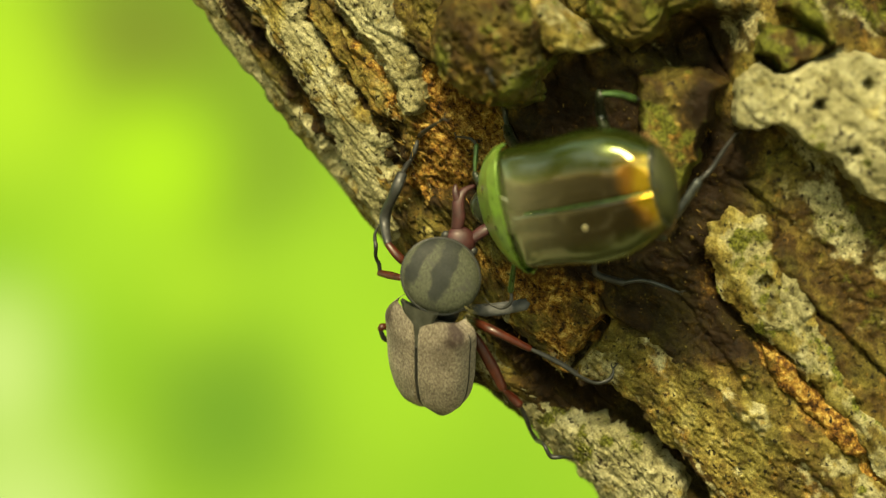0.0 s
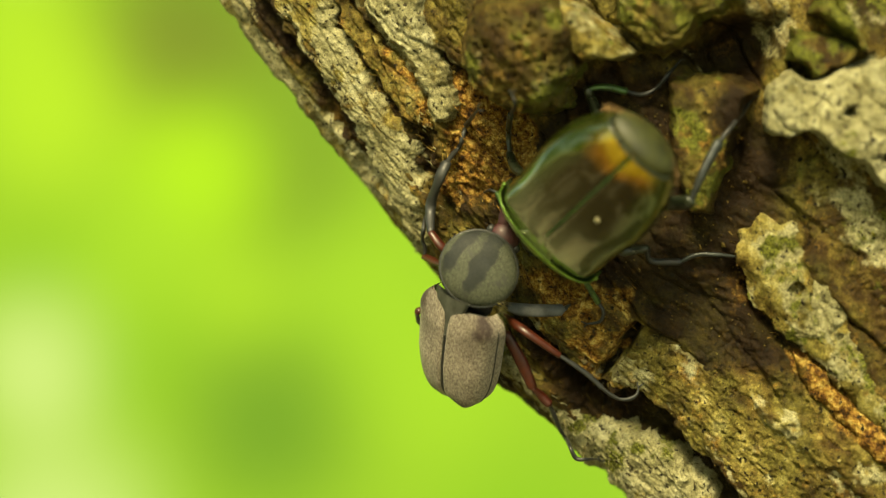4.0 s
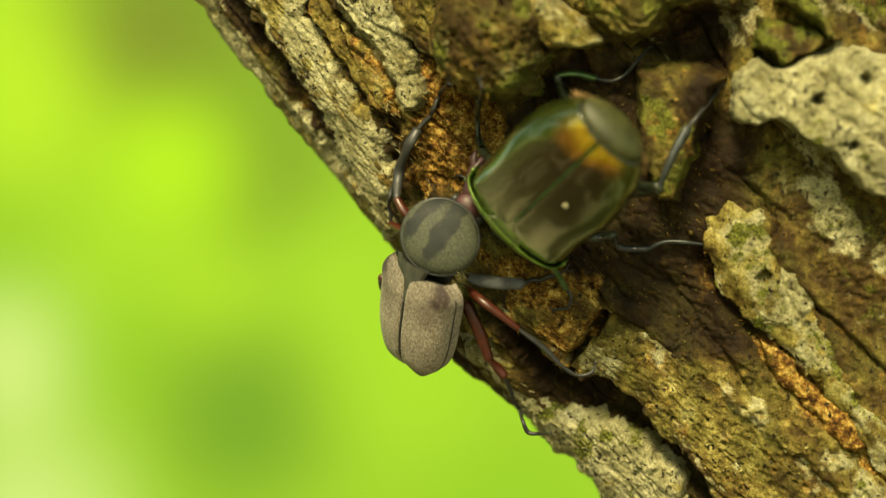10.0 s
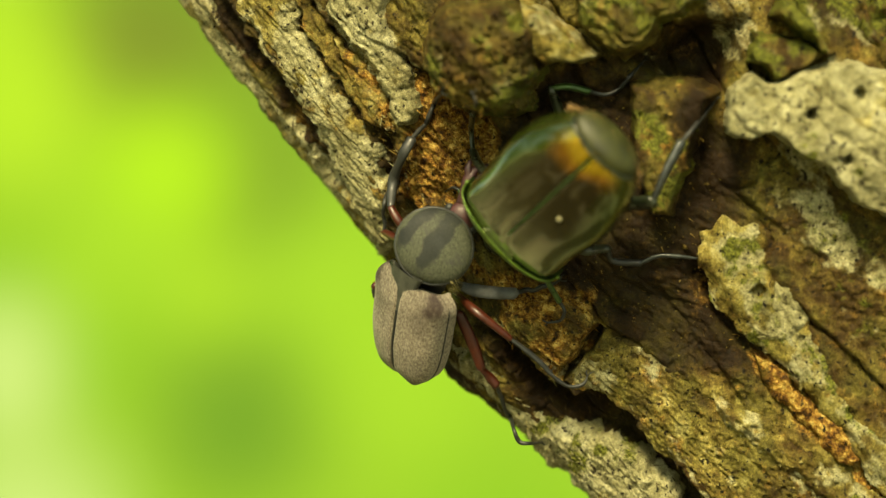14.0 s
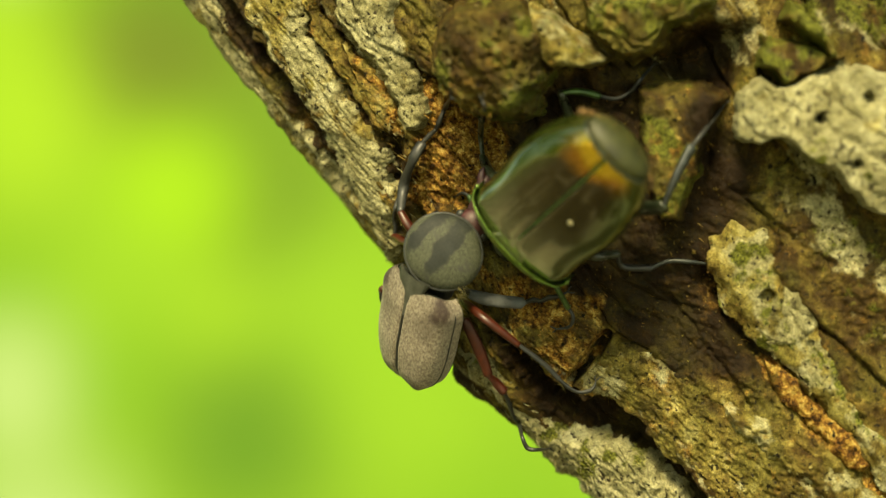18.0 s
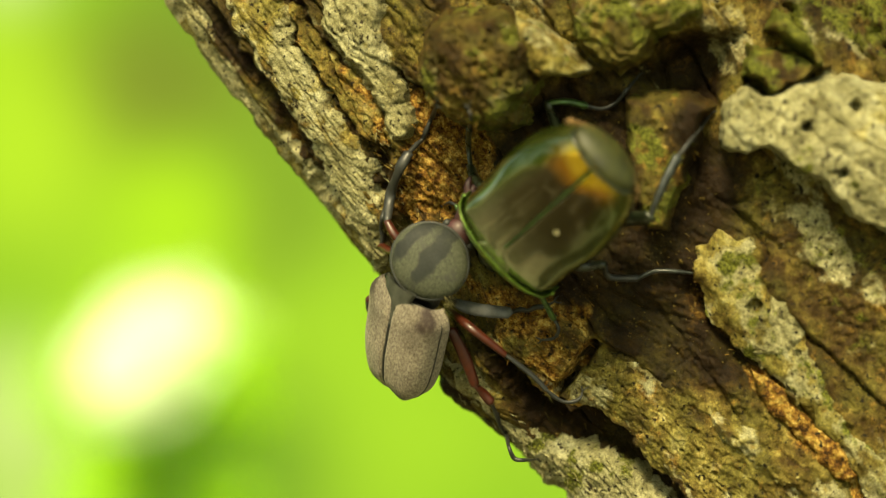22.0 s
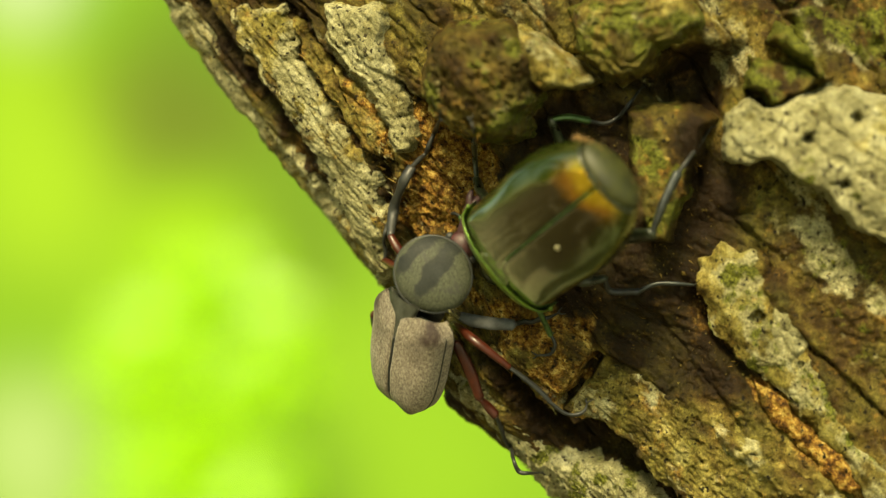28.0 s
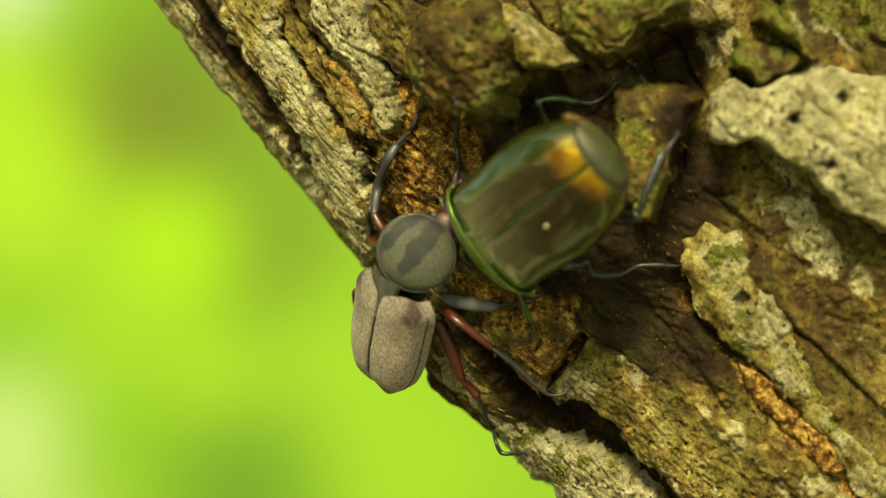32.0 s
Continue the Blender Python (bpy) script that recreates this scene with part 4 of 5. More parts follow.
def green_beetle():
    root = new("green_beetle")
    root.matrix_basis = GREEN_SIT
    tagged(root, "metallic olive-green flower beetle with a bronze sheen gripping the bark", "beetle")
    half = lambda s: curve_value(s, (0, 6.7), (0.08, 7.4), (0.2, 7.3), (0.35, 7.5), (0.55, 7.9), (0.72, 7.5), (0.86, 6.5), (0.95, 5.4), (1, 4.7))
    high = lambda s: curve_value(s, (0, 3.3), (0.06, 4.35), (0.15, 4.9), (0.45, 5.3), (0.75, 4.7), (0.92, 3.6), (1, 2.9))
    y0 = 9.6
    for side, name in ((-1, "left_wing_case"), (1, "right_wing_case")):
        pts = loft(wing_case(side, GREEN_L, half, high, 0.35, 0.72, 0.30), 110, 64)
        ob = part(name, sheet_mesh(name, closed(pts, (0, 0, -0.5)), wrap=True), SHELL, root)
        ob.matrix_basis = pose(0, y0 * MM, 0)
    line = [Vector((0, (y0 - 4.2 - (GREEN_L - 4.3) * k) * MM, (float(high(np.array(0.22 + 0.77 * k))) - 0.12) * MM)) for k in np.linspace(0, 1, 12)]
    part("suture", limb(line, [0.12] * 12, 7), GREEN_LEG, root, "dark green seam between the wing cases")
    for side in (-1, 1):
        a = np.linspace(0.04, 1.45, 12)
        w, h = float(half(np.array(1.0))), float(high(np.array(1.0)))
        hem = [Vector((side * w * math.sin(k) * MM, (y0 - GREEN_L - 0.04) * MM, (h * math.cos(k) ** 0.72 - 0.15) * MM)) for k in a]
        part("hem", limb(hem, [0.22] * 12, 7), DARK_SHELL, root, "dark hind edge of a wing case")
    part("droplet", blob((-2.6, -1.9, 5.0), (0.34, 0.34, 0.18)), AMBER, root, "tiny pale droplet")

    def shield(s, q):
        a = (q * 2 - 1) * radians(95)
        w = curve_value(s, (0, 7.75), (0.3, 7.2), (0.7, 5.7), (1, 3.6))
        h = curve_value(s, (0, 4.75), (0.4, 4.35), (1, 2.2))
        bow = 1.0 * (1 - s) * (1 - (q * 2 - 1) ** 2)
        return w * np.sin(a), 9.9 * s - bow * 0.6, h * np.sign(np.cos(a)) * np.abs(np.cos(a)) ** 0.7 + 0.18 * np.exp(-((np.abs(q * 2 - 1) - 0.97) / 0.03) ** 2)

    bend = Matrix.Translation((0, y0 - 1.3, 0.15)) @ Matrix(((1, 0, 0, 0), (0, 0.66, 0, 0), (0, -0.46, 1, 0), (0, 0, 0, 1)))
    part("neck_shield", sheet_mesh("neck_shield", closed(loft(shield, 40, 60, bend), (0, 0, -0.6)), wrap=True), NECK, root, "bright green neck shield")
    for q in (0.035, 0.965):
        edge = loft(shield, 14, 201, bend)[:, int(q * 200)]
        part("rim", limb([Vector(p) for p in edge], [0.28] * 13 + [0.14], 7), LIME_RIM, root, "lime-green raised rim")
    edge = loft(shield, 30, 25, bend)[1]
    part("rim", limb([Vector(p) for p in edge], [0.11] * 25, 7), LIME_RIM, root, "lime-green raised rim")

    def scutellum(s, q):
        w = 2.7 * (1 - s) ** 0.8 + 0.05
        return (q * 2 - 1) * w, -1.0 - 4.0 * s, 4.52 + 0.42 * s ** 0.8 + 0.10 * (1 - (q * 2 - 1) ** 2) - 0.12

    small = part("scutellum", sheet_mesh("scutellum", closed(loft(scutellum, 16, 12), (0, 0, -0.5)), wrap=True), SHELL, root)
    small.matrix_basis = pose(0, y0 * MM, 0)

    rump = part("rump", blob((0, 0.9 - GREEN_L, -1.3), (4.9, 1.9, 3.0), segments=36), RUMP, root, "olive rump plate")
    rump.matrix_basis = pose(0, y0 * MM, 0)
    part("breast", blob((0, y0 - 0.6, -0.2), (6.3, 2.6, 3.1), segments=28), NECK, root)
    fringe = bmesh.new()
    for k in range(150):
        a = radians(-95 + 190 * k / 149)
        x, y = 5.7 * math.sin(a), y0 - GREEN_L + 0.9 - 1.8 * math.cos(a)
        base = Vector((x, y + 0.6, -1.6 + random.uniform(-0.4, 0.4)))
        way = Vector((math.sin(a) * 0.9, -math.cos(a), random.uniform(-0.2, 0.4))) * random.uniform(0.5, 1.0)
        vs = [fringe.verts.new((base + Vector(d) * 0.09) * MM) for d in ((1, 0, 0), (-0.5, 0, 0.9), (-0.5, 0, -0.9))]
        tip = fringe.verts.new((base + way) * MM)
        for i in range(3):
            fringe.faces.new((vs[i], vs[(i + 1) % 3], tip))
    part("hair_fringe", fringe, TAN_HAIR, root, "short tan hairs round the rump")
    part("belly", blob((0, 0.6, -0.9), (6.2, 10.2, 3.6), segments=32), DARK_SHELL, root, "black-green underside")
    part("head", blob((0, y0 + 4.6, -3.6), (2.4, 2.6, 1.6)), DARK_SHELL, root)
    for side in (-1, 1):
        part("eye", blob((side * 2.4, y0 + 3.9, -3.2), (0.8, 0.8, 0.8), segments=14), BLACK, root)

    inv = GREEN_SIT.inverted()

    def leg(femur, tibia, tarsus, mats, widths, hip_depth=-3.5):
        """Plan points, each so far in front of the bark; the three runs share their joints."""
        loc = lambda pts: [inv @ (plan(u, v, hip_depth) if lift is None else on_bark(u, v, lift)) for u, v, lift in pts]
        hip = loc(femur)[0]
        thigh = part("thigh", limb(loc(femur), [widths[0] * 0.8] + [widths[0]] * (len(femur) - 2) + [widths[0] * 0.7], flat=0.7), mats[0], root)
        t = loc(tibia)
        side = (t[-1] - t[0]).cross(Vector((0, 0, 1))).normalized()
        shin = part("shin", limb(t, [widths[1] * 0.7] + [widths[1]] * (len(tibia) - 2) + [widths[1] * 1.1], flat=0.75, spines=[(0.55, side, 0.8), (0.95, side, 0.9), (0.95, -side, 0.8)]), mats[1], root)
        foot = part("foot", limb(loc(tarsus), [widths[2]] * (len(tarsus) - 1) + [widths[2] * 0.5]), mats[2], root)
        claws(foot, loc(tarsus)[-1], loc(tarsus)[-2], BLACK)
        return [thigh, shin, foot], hip, loc(tarsus)[-1]

    legs = {}
    legs["hind_right"] = leg([(1025, 260, None), (1010, 220, 2.0), (990, 168, 1.8)], [(990, 168, 1.8), (1020, 164, 1.8), (1058, 172, 1.6)], [(1058, 172, 1.6), (1085, 178, 0.8), (1110, 168, 0.6), (1130, 145, 0.5), (1150, 122, 0.4)], (DARK_SHELL, GREEN_LEG, BLACK), (1.0, 0.50, 0.26), -8)
    legs["hind_left"] = leg([(1080, 370, None), (1130, 372, 5), (1172, 368, 3.5)], [(1172, 368, 3.5), (1192, 320, 3), (1222, 262, 1.8)], [(1222, 262, 1.8), (1240, 240, 1.2), (1262, 212, 0.7), (1280, 188, 0.4)], (DARK_SHELL, BLUE_LEG, BLACK), (1.2, 0.62, 0.28), -7)
    legs["mid_left"] = leg([(1010, 440, None), (1050, 455, 3.5), (1092, 452, 2.2)], [(1092, 452, 2.2), (1100, 475, 1.5), (1150, 478, 1.0)], [(1150, 478, 1.0), (1180, 466, 0.7), (1215, 466, 0.5), (1248, 470, 0.4)], (DARK_SHELL, BLACK, BLUE_LEG), (0.9, 0.5, 0.27))
    legs["front_left"] = leg([(940, 470, None), (965, 485, 4), (975, 500, 3.5)], [(975, 500, 3.5), (988, 522, 2.5), (1003, 548, 1.2)], [(1003, 548, 1.2), (1012, 565, 0.7), (1005, 582, 0.5), (982, 586, 0.4)], (DARK_SHELL, GREEN_LEG, BLACK), (0.9, 0.46, 0.22))
    legs["mid_right"] = leg([(890, 330, None), (862, 305, 3), (852, 280, 2)], [(852, 280, 2), (848, 245, 1.5), (850, 212, 1)], [(850, 212, 1), (855, 195, 0.6), (850, 178, 0.4)], (DARK_SHELL, DARK_SHELL, BLACK), (0.9, 0.45, 0.22))
    legs["front_right"] = leg([(890, 410, None), (862, 405, 3), (846, 395, 2)], [(846, 395, 2), (838, 375, 1.5), (828, 350, 1)], [(828, 350, 1), (815, 345, 0.6), (802, 352, 0.4)], (DARK_SHELL, GREEN_LEG, BLACK), (0.8, 0.4, 0.2))
    return root, legs


GREY_SIT = body_pose(738, 588, 4.5, 80, -34, 44)


def grey_beetle():
    root = new("horned_beetle")
    root.matrix_basis = GREY_SIT
    tagged(root, "grey antler-horned flower beetle with velvety pinkish-grey back on bark", "beetle")
    half = lambda s: curve_value(s, (0, 4.4), (0.05, 5.3), (0.12, 5.9), (0.3, 5.75), (0.55, 5.6), (0.74, 5.2), (0.87, 4.5), (0.95, 3.6), (1, 2.7))
    high = lambda s: curve_value(s, (0, 2.8), (0.2, 3.3), (0.6, 3.4), (0.85, 2.9), (0.95, 1.9), (1, 1.0))
    length, y0 = 14.2, 7.2
    for side, name in ((-1, "left_wing_case"), (1, "right_wing_case")):
        s, q = np.meshgrid(np.linspace(0, 1, 70), np.linspace(0, 1, 40), indexing="ij")
        pts = loft(wing_case(side, length, half, high, 0.25, 0.62, 0.5, 0.55, 0.6), 70, 40)
        zone = tail_zone(s, q, side)
        ob = part(name, sheet_mesh(name, closed(pts, (0, 0, -0.4)), wrap=True, zones=np.concatenate([zone, zone[:, ::-1]], 1)), BLOOM, root)
        ob.matrix_basis = pose(0, y0 * MM, 0)
        edge = [Vector((side * float(half(np.array(k))) * 0.99 * MM, (y0 - length * k) * MM, 0.10 * MM)) for k in np.linspace(0.05, 0.97, 14)]
        part("rim", limb(edge, [0.16] * 14, 7), BLACK, root, "thin black rim of a wing case")
    part("suture", limb([Vector((0, (y0 - 3.6 - (length - 3.9) * k) * MM, (float(high(np.array(0.28 + 0.7 * k))) - 0.28) * MM)) for k in np.linspace(0, 1, 12)], [0.22] * 12, 7), BLACK, root, "black seam between the wing cases")

    def scutellum(s, q):
        w = 2.6 * (1 - s) ** 0.9 + 0.04
        return (q * 2 - 1) * w, y0 + 1.9 - 6.4 * s, 2.62 + 0.42 * s + 0.25 * (1 - (q * 2 - 1) ** 2) - 0.1

    part("scutellum", sheet_mesh("scutellum", closed(loft(scutellum, 16, 12), (0, 0, -0.5)), wrap=True), CHARCOAL, root, "dark grey triangular scutellum")
    part("belly", blob((0, -0.3, -0.7), (5.1, 7.2, 2.5), segments=28), BLACK, root)
    part("waist", blob((-0.4, y0 - 0.4, -1.4), (3.4, 2.2, 1.7), segments=24), BLACK, root)
    part("rump", blob((0, y0 - length + 0.9, -0.5), (3.4, 1.5, 1.9), segments=20), BLOOM, root)

    tilt = GREY_SIT.inverted() @ body_pose(782, 446, -3.6, 44, 4, 4)
    turn = Matrix.Translation(tilt.translation / MM) @ tilt.to_3x3().to_4x4()
    rows, cols = 60, 60
    s, q = np.meshgrid(np.linspace(0, 1, rows), np.linspace(0, 1, cols), indexing="ij")
    ang, rad = q * 2 * math.pi, s

    def shield(s, q):
        a = q * 2 * math.pi
        r = np.sin(s * radians(112))
        w = 4.75 * (1 + 0.03 * np.cos(2 * a))
        x, y = w * r * np.cos(a), 4.55 * r * np.sin(a)
        z = 2.2 * np.sign(np.cos(s * radians(112))) * np.abs(np.cos(s * radians(112))) ** 0.8
        z = z + 0.22 * np.exp(-((s - 0.80) / 0.02) ** 2)
        return x, y, z - 2.2

    pts = loft(shield, rows, cols, turn)
    x, y = rad * np.cos(ang), rad * np.sin(ang)
    off = x + 0.20 + 0.05 * y + 0.05 * rough(x * 5, y * 5, 4, 5)
    band = ease(0.125 + 0.05 * y - np.abs(np.abs(off) - 0.215 + 0.06 * y), -0.015, 0.02) * ease(y, -0.62, -0.25) * ease(rad, 0.98, 0.84)
    band = np.maximum(band, 0.45 * ease(0.12 - np.abs(off), 0, 0.05) * ease(y, -0.1, 0.5) * ease(rad, 0.9, 0.75))
    band = np.clip(band + 0.3 * rough(x * 5, y * 5, 3, 9) * band, 0, 1)
    shield_zone = np.stack([band] * 4, -1)
    part("neck_shield", sheet_mesh("neck_shield", pts, zones=shield_zone), SHIELD, root, "round grey neck shield with two dark streaks")
    ring = [turn @ Vector((4.70 * math.cos(a), 4.50 * math.sin(a), -1.75)) * MM for a in np.linspace(0, 2 * math.pi, 33)]
    part("shield_rim", limb(ring, [0.21] * 33, 7), BLACK, root, "black raised rim of the shield")
    head = turn @ Matrix.Translation((0, 5.0, -2.9))
    hb = blob((0, 0, 0), (1.9, 1.8, 1.1))
    hb.transform(Matrix.Translation(head.translation * MM) @ head.to_3x3().to_4x4())
    part("head", hb, HORN_RED, root, "dark maroon head")
    for side in (-1, 1):
        eb = blob((side * 1.9, -0.3, 0.0), (0.55, 0.6, 0.5), segments=14)
        eb.transform(Matrix.Translation(head.translation * MM) @ head.to_3x3().to_4x4())
        part("eye", eb, BLACK, root, "glossy black eye")
        stem = [(side * 1.1, 1.0, 0.2), (side * 1.7, 2.4, 0.5), (side * 2.6, 3.9, 0.6), (side * 2.7, 5.4, 0.4), (side * 1.9, 6.6, 0.2)]
        part("horn", limb([head @ Vector(p) * MM for p in stem], [0.75, 0.85, 0.75, 0.5, 0.25], 10, 0.6), HORN_RED, root, "dull red antler-like horn")
        prong = [(side * 2.6, 3.9, 0.6), (side * 3.5, 4.7, 0.7), (side * 3.9, 5.5, 0.6)]
        part("horn_prong", limb([head @ Vector(p) * MM for p in prong], [0.6, 0.45, 0.2], 9, 0.7), HORN_RED, root)

    inv = GREY_SIT.inverted()
    def leg(femur, tibia, tarsus, mats, widths, bridge=None):
        """bridge: a plan point whose bark carries the whole leg, where it spans a crack."""
        level = bark_depth(*bridge)[0] if bridge else None
        loc = lambda pts: [inv @ (plan(u, v, 3.5) if lift is None else plan(u, v, level - lift) if bridge else on_bark(u, v, lift)) for u, v, lift in pts]
        made = []
        if femur:
            made.append(part("thigh", limb(loc(femur), [widths[0] * 0.8] + [widths[0]] * (len(femur) - 2) + [widths[0] * 0.75], flat=0.7), mats[0], root))
        if tibia:
            t = loc(tibia)
            side = (t[-1] - t[0]).cross(inv.to_3x3() @ Vector((0, 1, 0))).normalized()
            made.append(part("shin", limb(t, [widths[1] * 0.65] + [widths[1]] * (len(tibia) - 2) + [widths[1] * 0.9], flat=0.6, spines=[(0.7, side, 0.9), (0.97, side, 0.9), (0.97, -side, 0.7)]), mats[1], root))
        t = loc(tarsus)
        radii = []
        for k in range(len(t)):
            radii.append(widths[2] * (1.15 if k % 2 else 0.85))
        radii[-1] = widths[2] * 0.3
        made.append(part("foot", limb(t, radii), mats[2], root))
        claws(made[-1], t[-1], t[-2], BLACK)
        return made, loc(femur)[0], t[-1]

    fringe = bmesh.new()
    for k in range(170):
        along_body = random.uniform(-0.15, 0.9)
        base = Vector((4.6 - 0.6 * along_body + random.uniform(-0.3, 0.2), y0 + 0.8 - 8.0 * along_body, -0.6 - random.uniform(0, 1.2)))
        way = Vector((random.uniform(0.5, 1.1), random.uniform(-0.9, -0.1), random.uniform(-0.9, 0.1))) * random.uniform(0.6, 1.2)
        vs = [fringe.verts.new((base + Vector(d) * 0.045) * MM) for d in ((1, 0, 0), (-0.5, 0, 0.9), (-0.5, 0, -0.9))]
        tip = fringe.verts.new((base + way) * MM)
        for i in range(3):
            fringe.faces.new((vs[i], vs[(i + 1) % 3], tip))
    part("hair_fringe", fringe, PALE_HAIR, root, "pale yellow hairs along the flank")

    legs = {}
    legs["front_left"] = leg([(750, 430, None), (722, 405, 5), (706, 378, 3.5)], [(706, 378, 3.5), (712, 330, 3.0), (728, 285, 2.2), (744, 257, 1.4)], [(744, 257, 1.4), (757, 243, 0.9), (768, 233, 0.7), (774, 220, 0.6), (780, 205, 0.5), (786, 192, 0.5), (795, 172, 0.4)], (RED_LEG, BLACK, BLACK), (0.62, 0.72, 0.30))
    legs["mid_left"] = leg([(722, 436, None), (708, 428, 3), (694, 420, 1.5)], None, [(694, 424, 1.5), (697, 405, 1.2), (694, 390, 1), (697, 372, 0.8), (703, 352, 0.5), (716, 340, 0.4)], (RED_LEG, BLACK, BLACK), (0.55, 0.5, 0.24))
    legs["hind_left"] = leg([(690, 520, -3.5), (676, 514, -3), (671, 520, -3)], None, [(671, 520, -3), (674, 535, -3.5), (682, 545, -4)], (RED_LEG, BLACK, BLACK), (0.5, 0.5, 0.3))
    legs["front_right"] = leg([(790, 500, None), (808, 508, 6), (826, 522, 5)], [(826, 522, 5), (850, 531, 4.2), (885, 537, 3.2), (922, 540, 1.8)], [(922, 540, 1.8), (942, 534, 1.2), (955, 536, 1.0), (970, 530, 0.8), (985, 528, 0.6), (1002, 520, 0.5)], (BLACK, STEEL, BLACK), (0.70, 0.90, 0.30))
    legs["mid_right"] = leg([(815, 535, None), (855, 567, 4), (915, 614, 2.8)], [(915, 614, 2.8), (945, 636, 2.2), (968, 655, 1.6), (988, 676, 1.1)], [(988, 676, 1.1), (1002, 688, 0.8), (1018, 697, 0.6), (1036, 697, 0.5), (1048, 690, 0.5), (1052, 678, 0.4)], (RED_LEG, BLACK, BLACK), (0.60, 0.36, 0.24), (1072, 662))
    legs["hind_right"] = leg([(820, 570, None), (845, 622, 4), (862, 668, 2.8)], [(862, 668, 2.8), (876, 682, 2.2), (890, 698, 1.8)], [(890, 698, 1.6), (900, 722, 1.2), (906, 740, 1.0), (917, 757, 0.8), (921, 775, 0.6), (931, 797, 0.5), (950, 800, 0.4), (972, 798, 0.4)], (RED_LEG, RED_LEG, BLACK), (0.78, 0.66, 0.26))
    return root, legs


green, GREEN_LEGS = green_beetle()
grey, GREY_LEGS = grey_beetle()


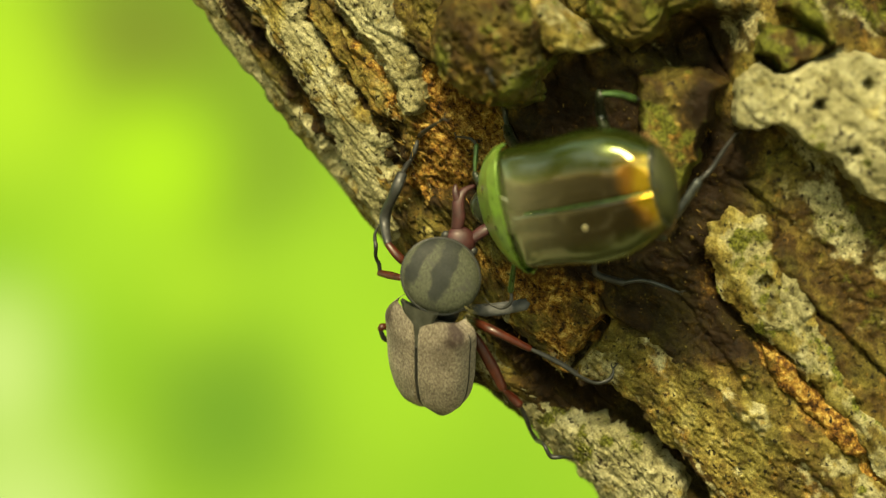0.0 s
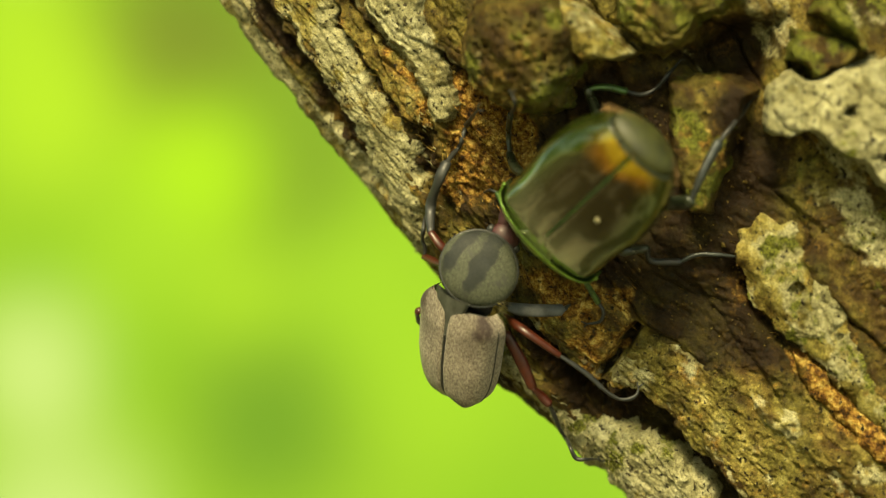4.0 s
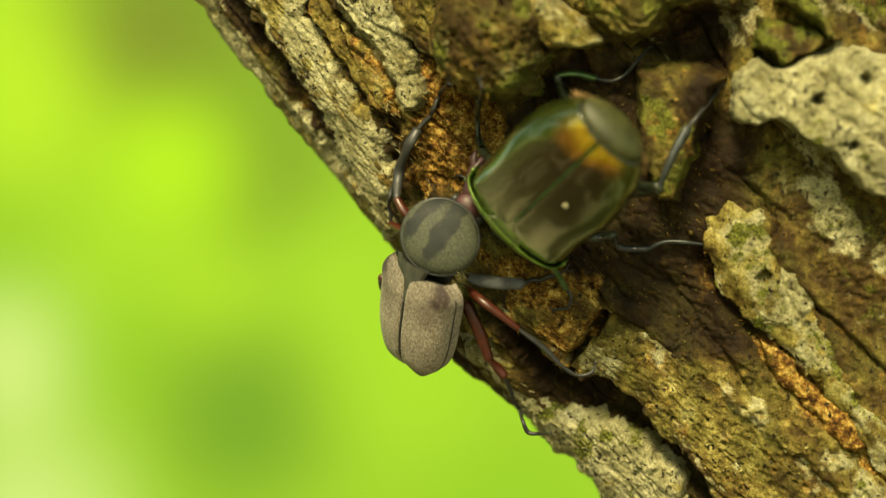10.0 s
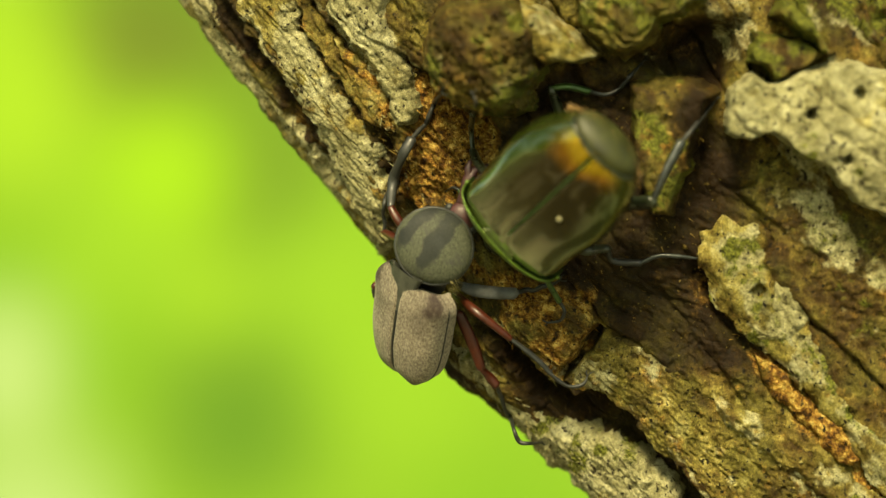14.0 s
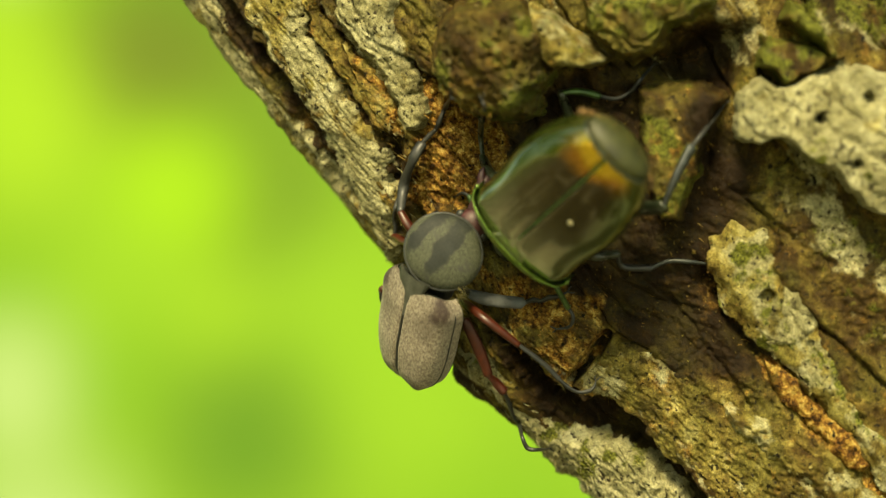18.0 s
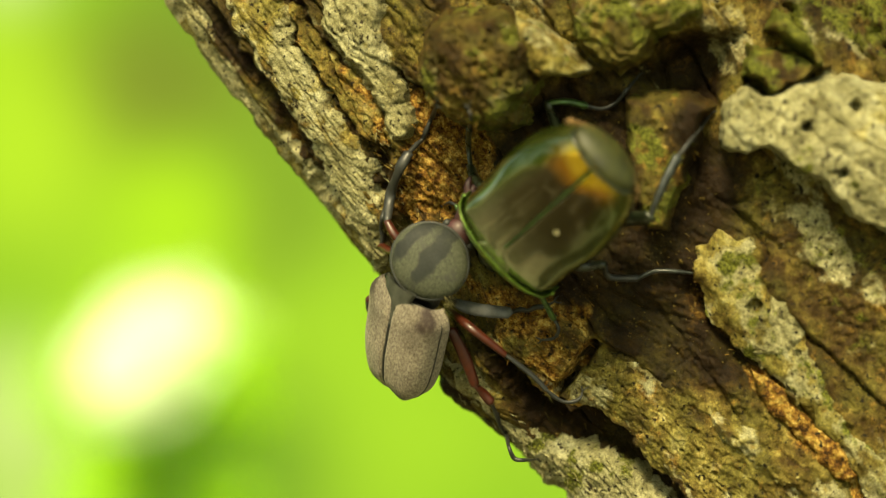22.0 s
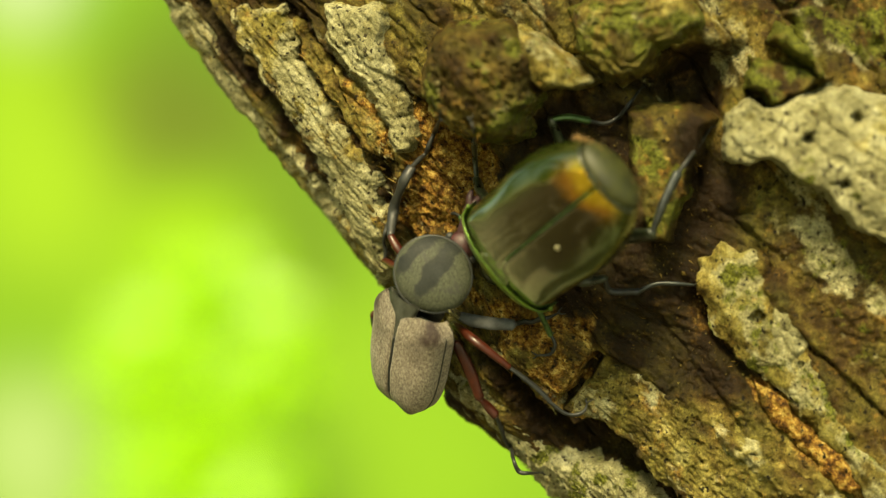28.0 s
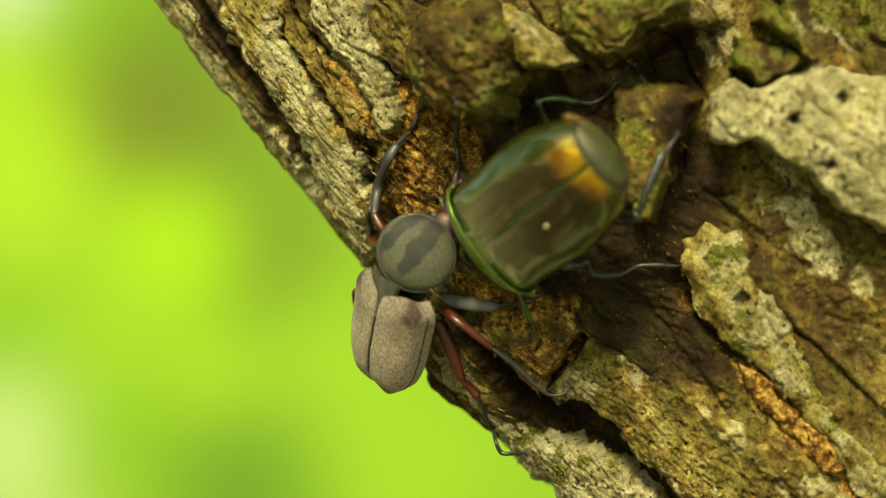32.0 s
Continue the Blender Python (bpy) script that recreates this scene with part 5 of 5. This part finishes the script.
def motions():
    # time, shift from its place at rest, heading, pitch, roll
    rows = [
        (0, 33, 29, 189, 30, 10), (0.15, 30, 31, 192, 30, 9), (0.3, 21, 36, 199, 30, 7), (0.5, -4, 42, 209, 30, 4), (0.7, -28, 40, 215.5, 29, 0), (0.85, -28, 26, 215, 28, -2), (1, -20, 12, 215, 27, -3),
        (1.15, 22, 6, 218, 24, 0), (1.3, 55, 4, 220, 23, 3), (1.45, 42, 7, 221, 28, 3), (1.6, 20, 11, 222, 36, 2), (1.8, 6, 10, 223, 40, 0), (2, -3, 9, 223.5, 42, 0), (2.5, -5, 7, 224, 43, 0), (4.5, -5, 7, 224.5, 43, 0),
        (9, -4, 6, 224.5, 43, 0), (10, -4, 3, 224, 43, 0), (13, -4, 1, 223.5, 43, 0), (14.5, -4, 0, 223.5, 43, 0), (16.5, 0, 0, 223, 42, 0),
        (21, 0, 0, 223, 42, 0), (22.5, 1, 4, 221.5, 42, 0), (24, 0, 7, 220, 42, 0), (28, 1, 9, 218.8, 42, 0), (30, 3, 10, 218.2, 40, 0), (32, 6, 10, 217.5, 38, 0),
    ]
    green_rows = [(t, body_pose(GREEN_U + u, GREEN_V + v, -9.5, h, p, k)) for t, u, v, h, p, k in rows]
    walk(green, green_rows)
    # time, shift from its place at rest, turn and roll added
    rows = [
        (0.0, 26, 76, 11, -8), (0.25, 18, 66, 10, -8), (0.5, 12, 57, 9, -7), (0.8, 14, 57, 10, -7), (1.0, 18, 57, 11, -7), (1.5, 16, 54, 8, -5), (2.0, 23, 48, 5, -4), (2.5, 25, 47, 5, -3), (4.5, 23, 47, 5, -3), (8.5, 22, 46, 5, -3),
        (9.0, 19, 36, 5, -2), (9.5, 15, 34, 5, -1), (9.8, 10, 20, 4, 0), (10.0, 7, 11, 3.3, 0), (10.5, 6, 4, 3, 0), (11.0, 5, 1, 2.8, 0), (14.5, 5, 1, 2.6, 0), (16.5, 0, 0, 0, 0),
        (23.0, 0, 0, 0, 0), (26.5, 2, 3, 1, 0), (30.0, 2, 2, 0.8, 0), (31.0, 1, 1, 0.3, 0), (31.5, -3, -1, -0.6, 0), (32.0, -2, -1, -0.6, 0),
    ]
    grey_rows = [(t, body_pose(738 + u, 588 + v, 4.5, 80 + h, -34, 44 + r)) for t, u, v, h, r in rows]
    walk(grey, grey_rows)

    # the added far saplings in the wind
    sway = [(0, 40, 1290), (19.5, 45, 1280), (20.9, 150, 1180), (21.5, 235, 800), (22.0, 272, 610), (22.5, 282, 690), (23.0, 288, 800), (23.6, 300, 1000), (24.5, 285, 1040), (26.0, 235, 840), (26.6, 230, 770), (27.2, 250, 960), (28.0, 310, 980), (28.5, 300, 900), (29.0, 290, 790), (29.5, 262, 760), (30.0, 205, 700), (30.6, 190, 900), (31.3, 160, 1100), (32.0, 70, 1250)]
    walk(pale_tree, [(t, Matrix.Translation(sapling_place(u, v))) for t, u, v in sway])
    sway = [(0, 180, 1480), (19.0, 180, 1450), (20.2, 150, 1220), (20.8, 170, 940), (21.5, 240, 760), (22.5, 270, 760), (23.0, 290, 740), (24.0, 335, 660), (25.0, 330, 670), (26.5, 300, 720), (27.5, 320, 690), (28.5, 300, 640), (29.5, 290, 640), (30.3, 270, 700), (31.0, 260, 860), (32.0, 240, 1250)]
    walk(lime_tree, [(t, Matrix.Translation(sapling_place(u, v, 2350.0))) for t, u, v in sway])

    def step(leg, rest, body_rows, shifts):
        """Swing a leg about its hip so that its foot stays where it stands on the bark."""
        pieces, hip, foot = leg
        times = [k[0] for k in shifts]
        rows = []
        for t, body in body_rows:
            du, dv = np.interp(t, times, [k[1] for k in shifts]), np.interp(t, times, [k[2] for k in shifts])
            stand = rest @ foot + Vector((du * STEP, 0, -dv * STEP))
            want = body.inverted() @ stand
            swing = (foot - hip).rotation_difference(want - hip).to_matrix().to_4x4()
            rows.append((t, Matrix.Translation(hip) @ swing @ Matrix.Translation(-hip)))
        for piece in pieces:
            walk(piece, rows)

    step(GREY_LEGS["front_left"], GREY_SIT, grey_rows, [(0, 0, 8), (32, 0, 0)])
    step(GREY_LEGS["mid_right"], GREY_SIT, grey_rows, [(0, 22, 0), (1.0, 16, 5), (2, 0, 12), (8.5, 0, 12), (10.5, 0, 0), (32, 0, 0)])
    step(GREY_LEGS["hind_right"], GREY_SIT, grey_rows, [(0, 60, 66), (8.5, 58, 64), (9.5, 52, 54), (10.0, 20, 30), (10.5, 0, 0), (32, 0, 0)])
    for name, early in (("hind_left", (30, 70)), ("hind_right", (90, 0)), ("mid_left", (-38, 79)), ("mid_right", (30, 20))):
        step(GREEN_LEGS[name], GREEN_SIT, green_rows, [(0, *early), (0.3, *early), (0.7, early[0] * 0.2, early[1] * 0.2), (1.3, 0, 0), (32, 0, 0)])


motions()
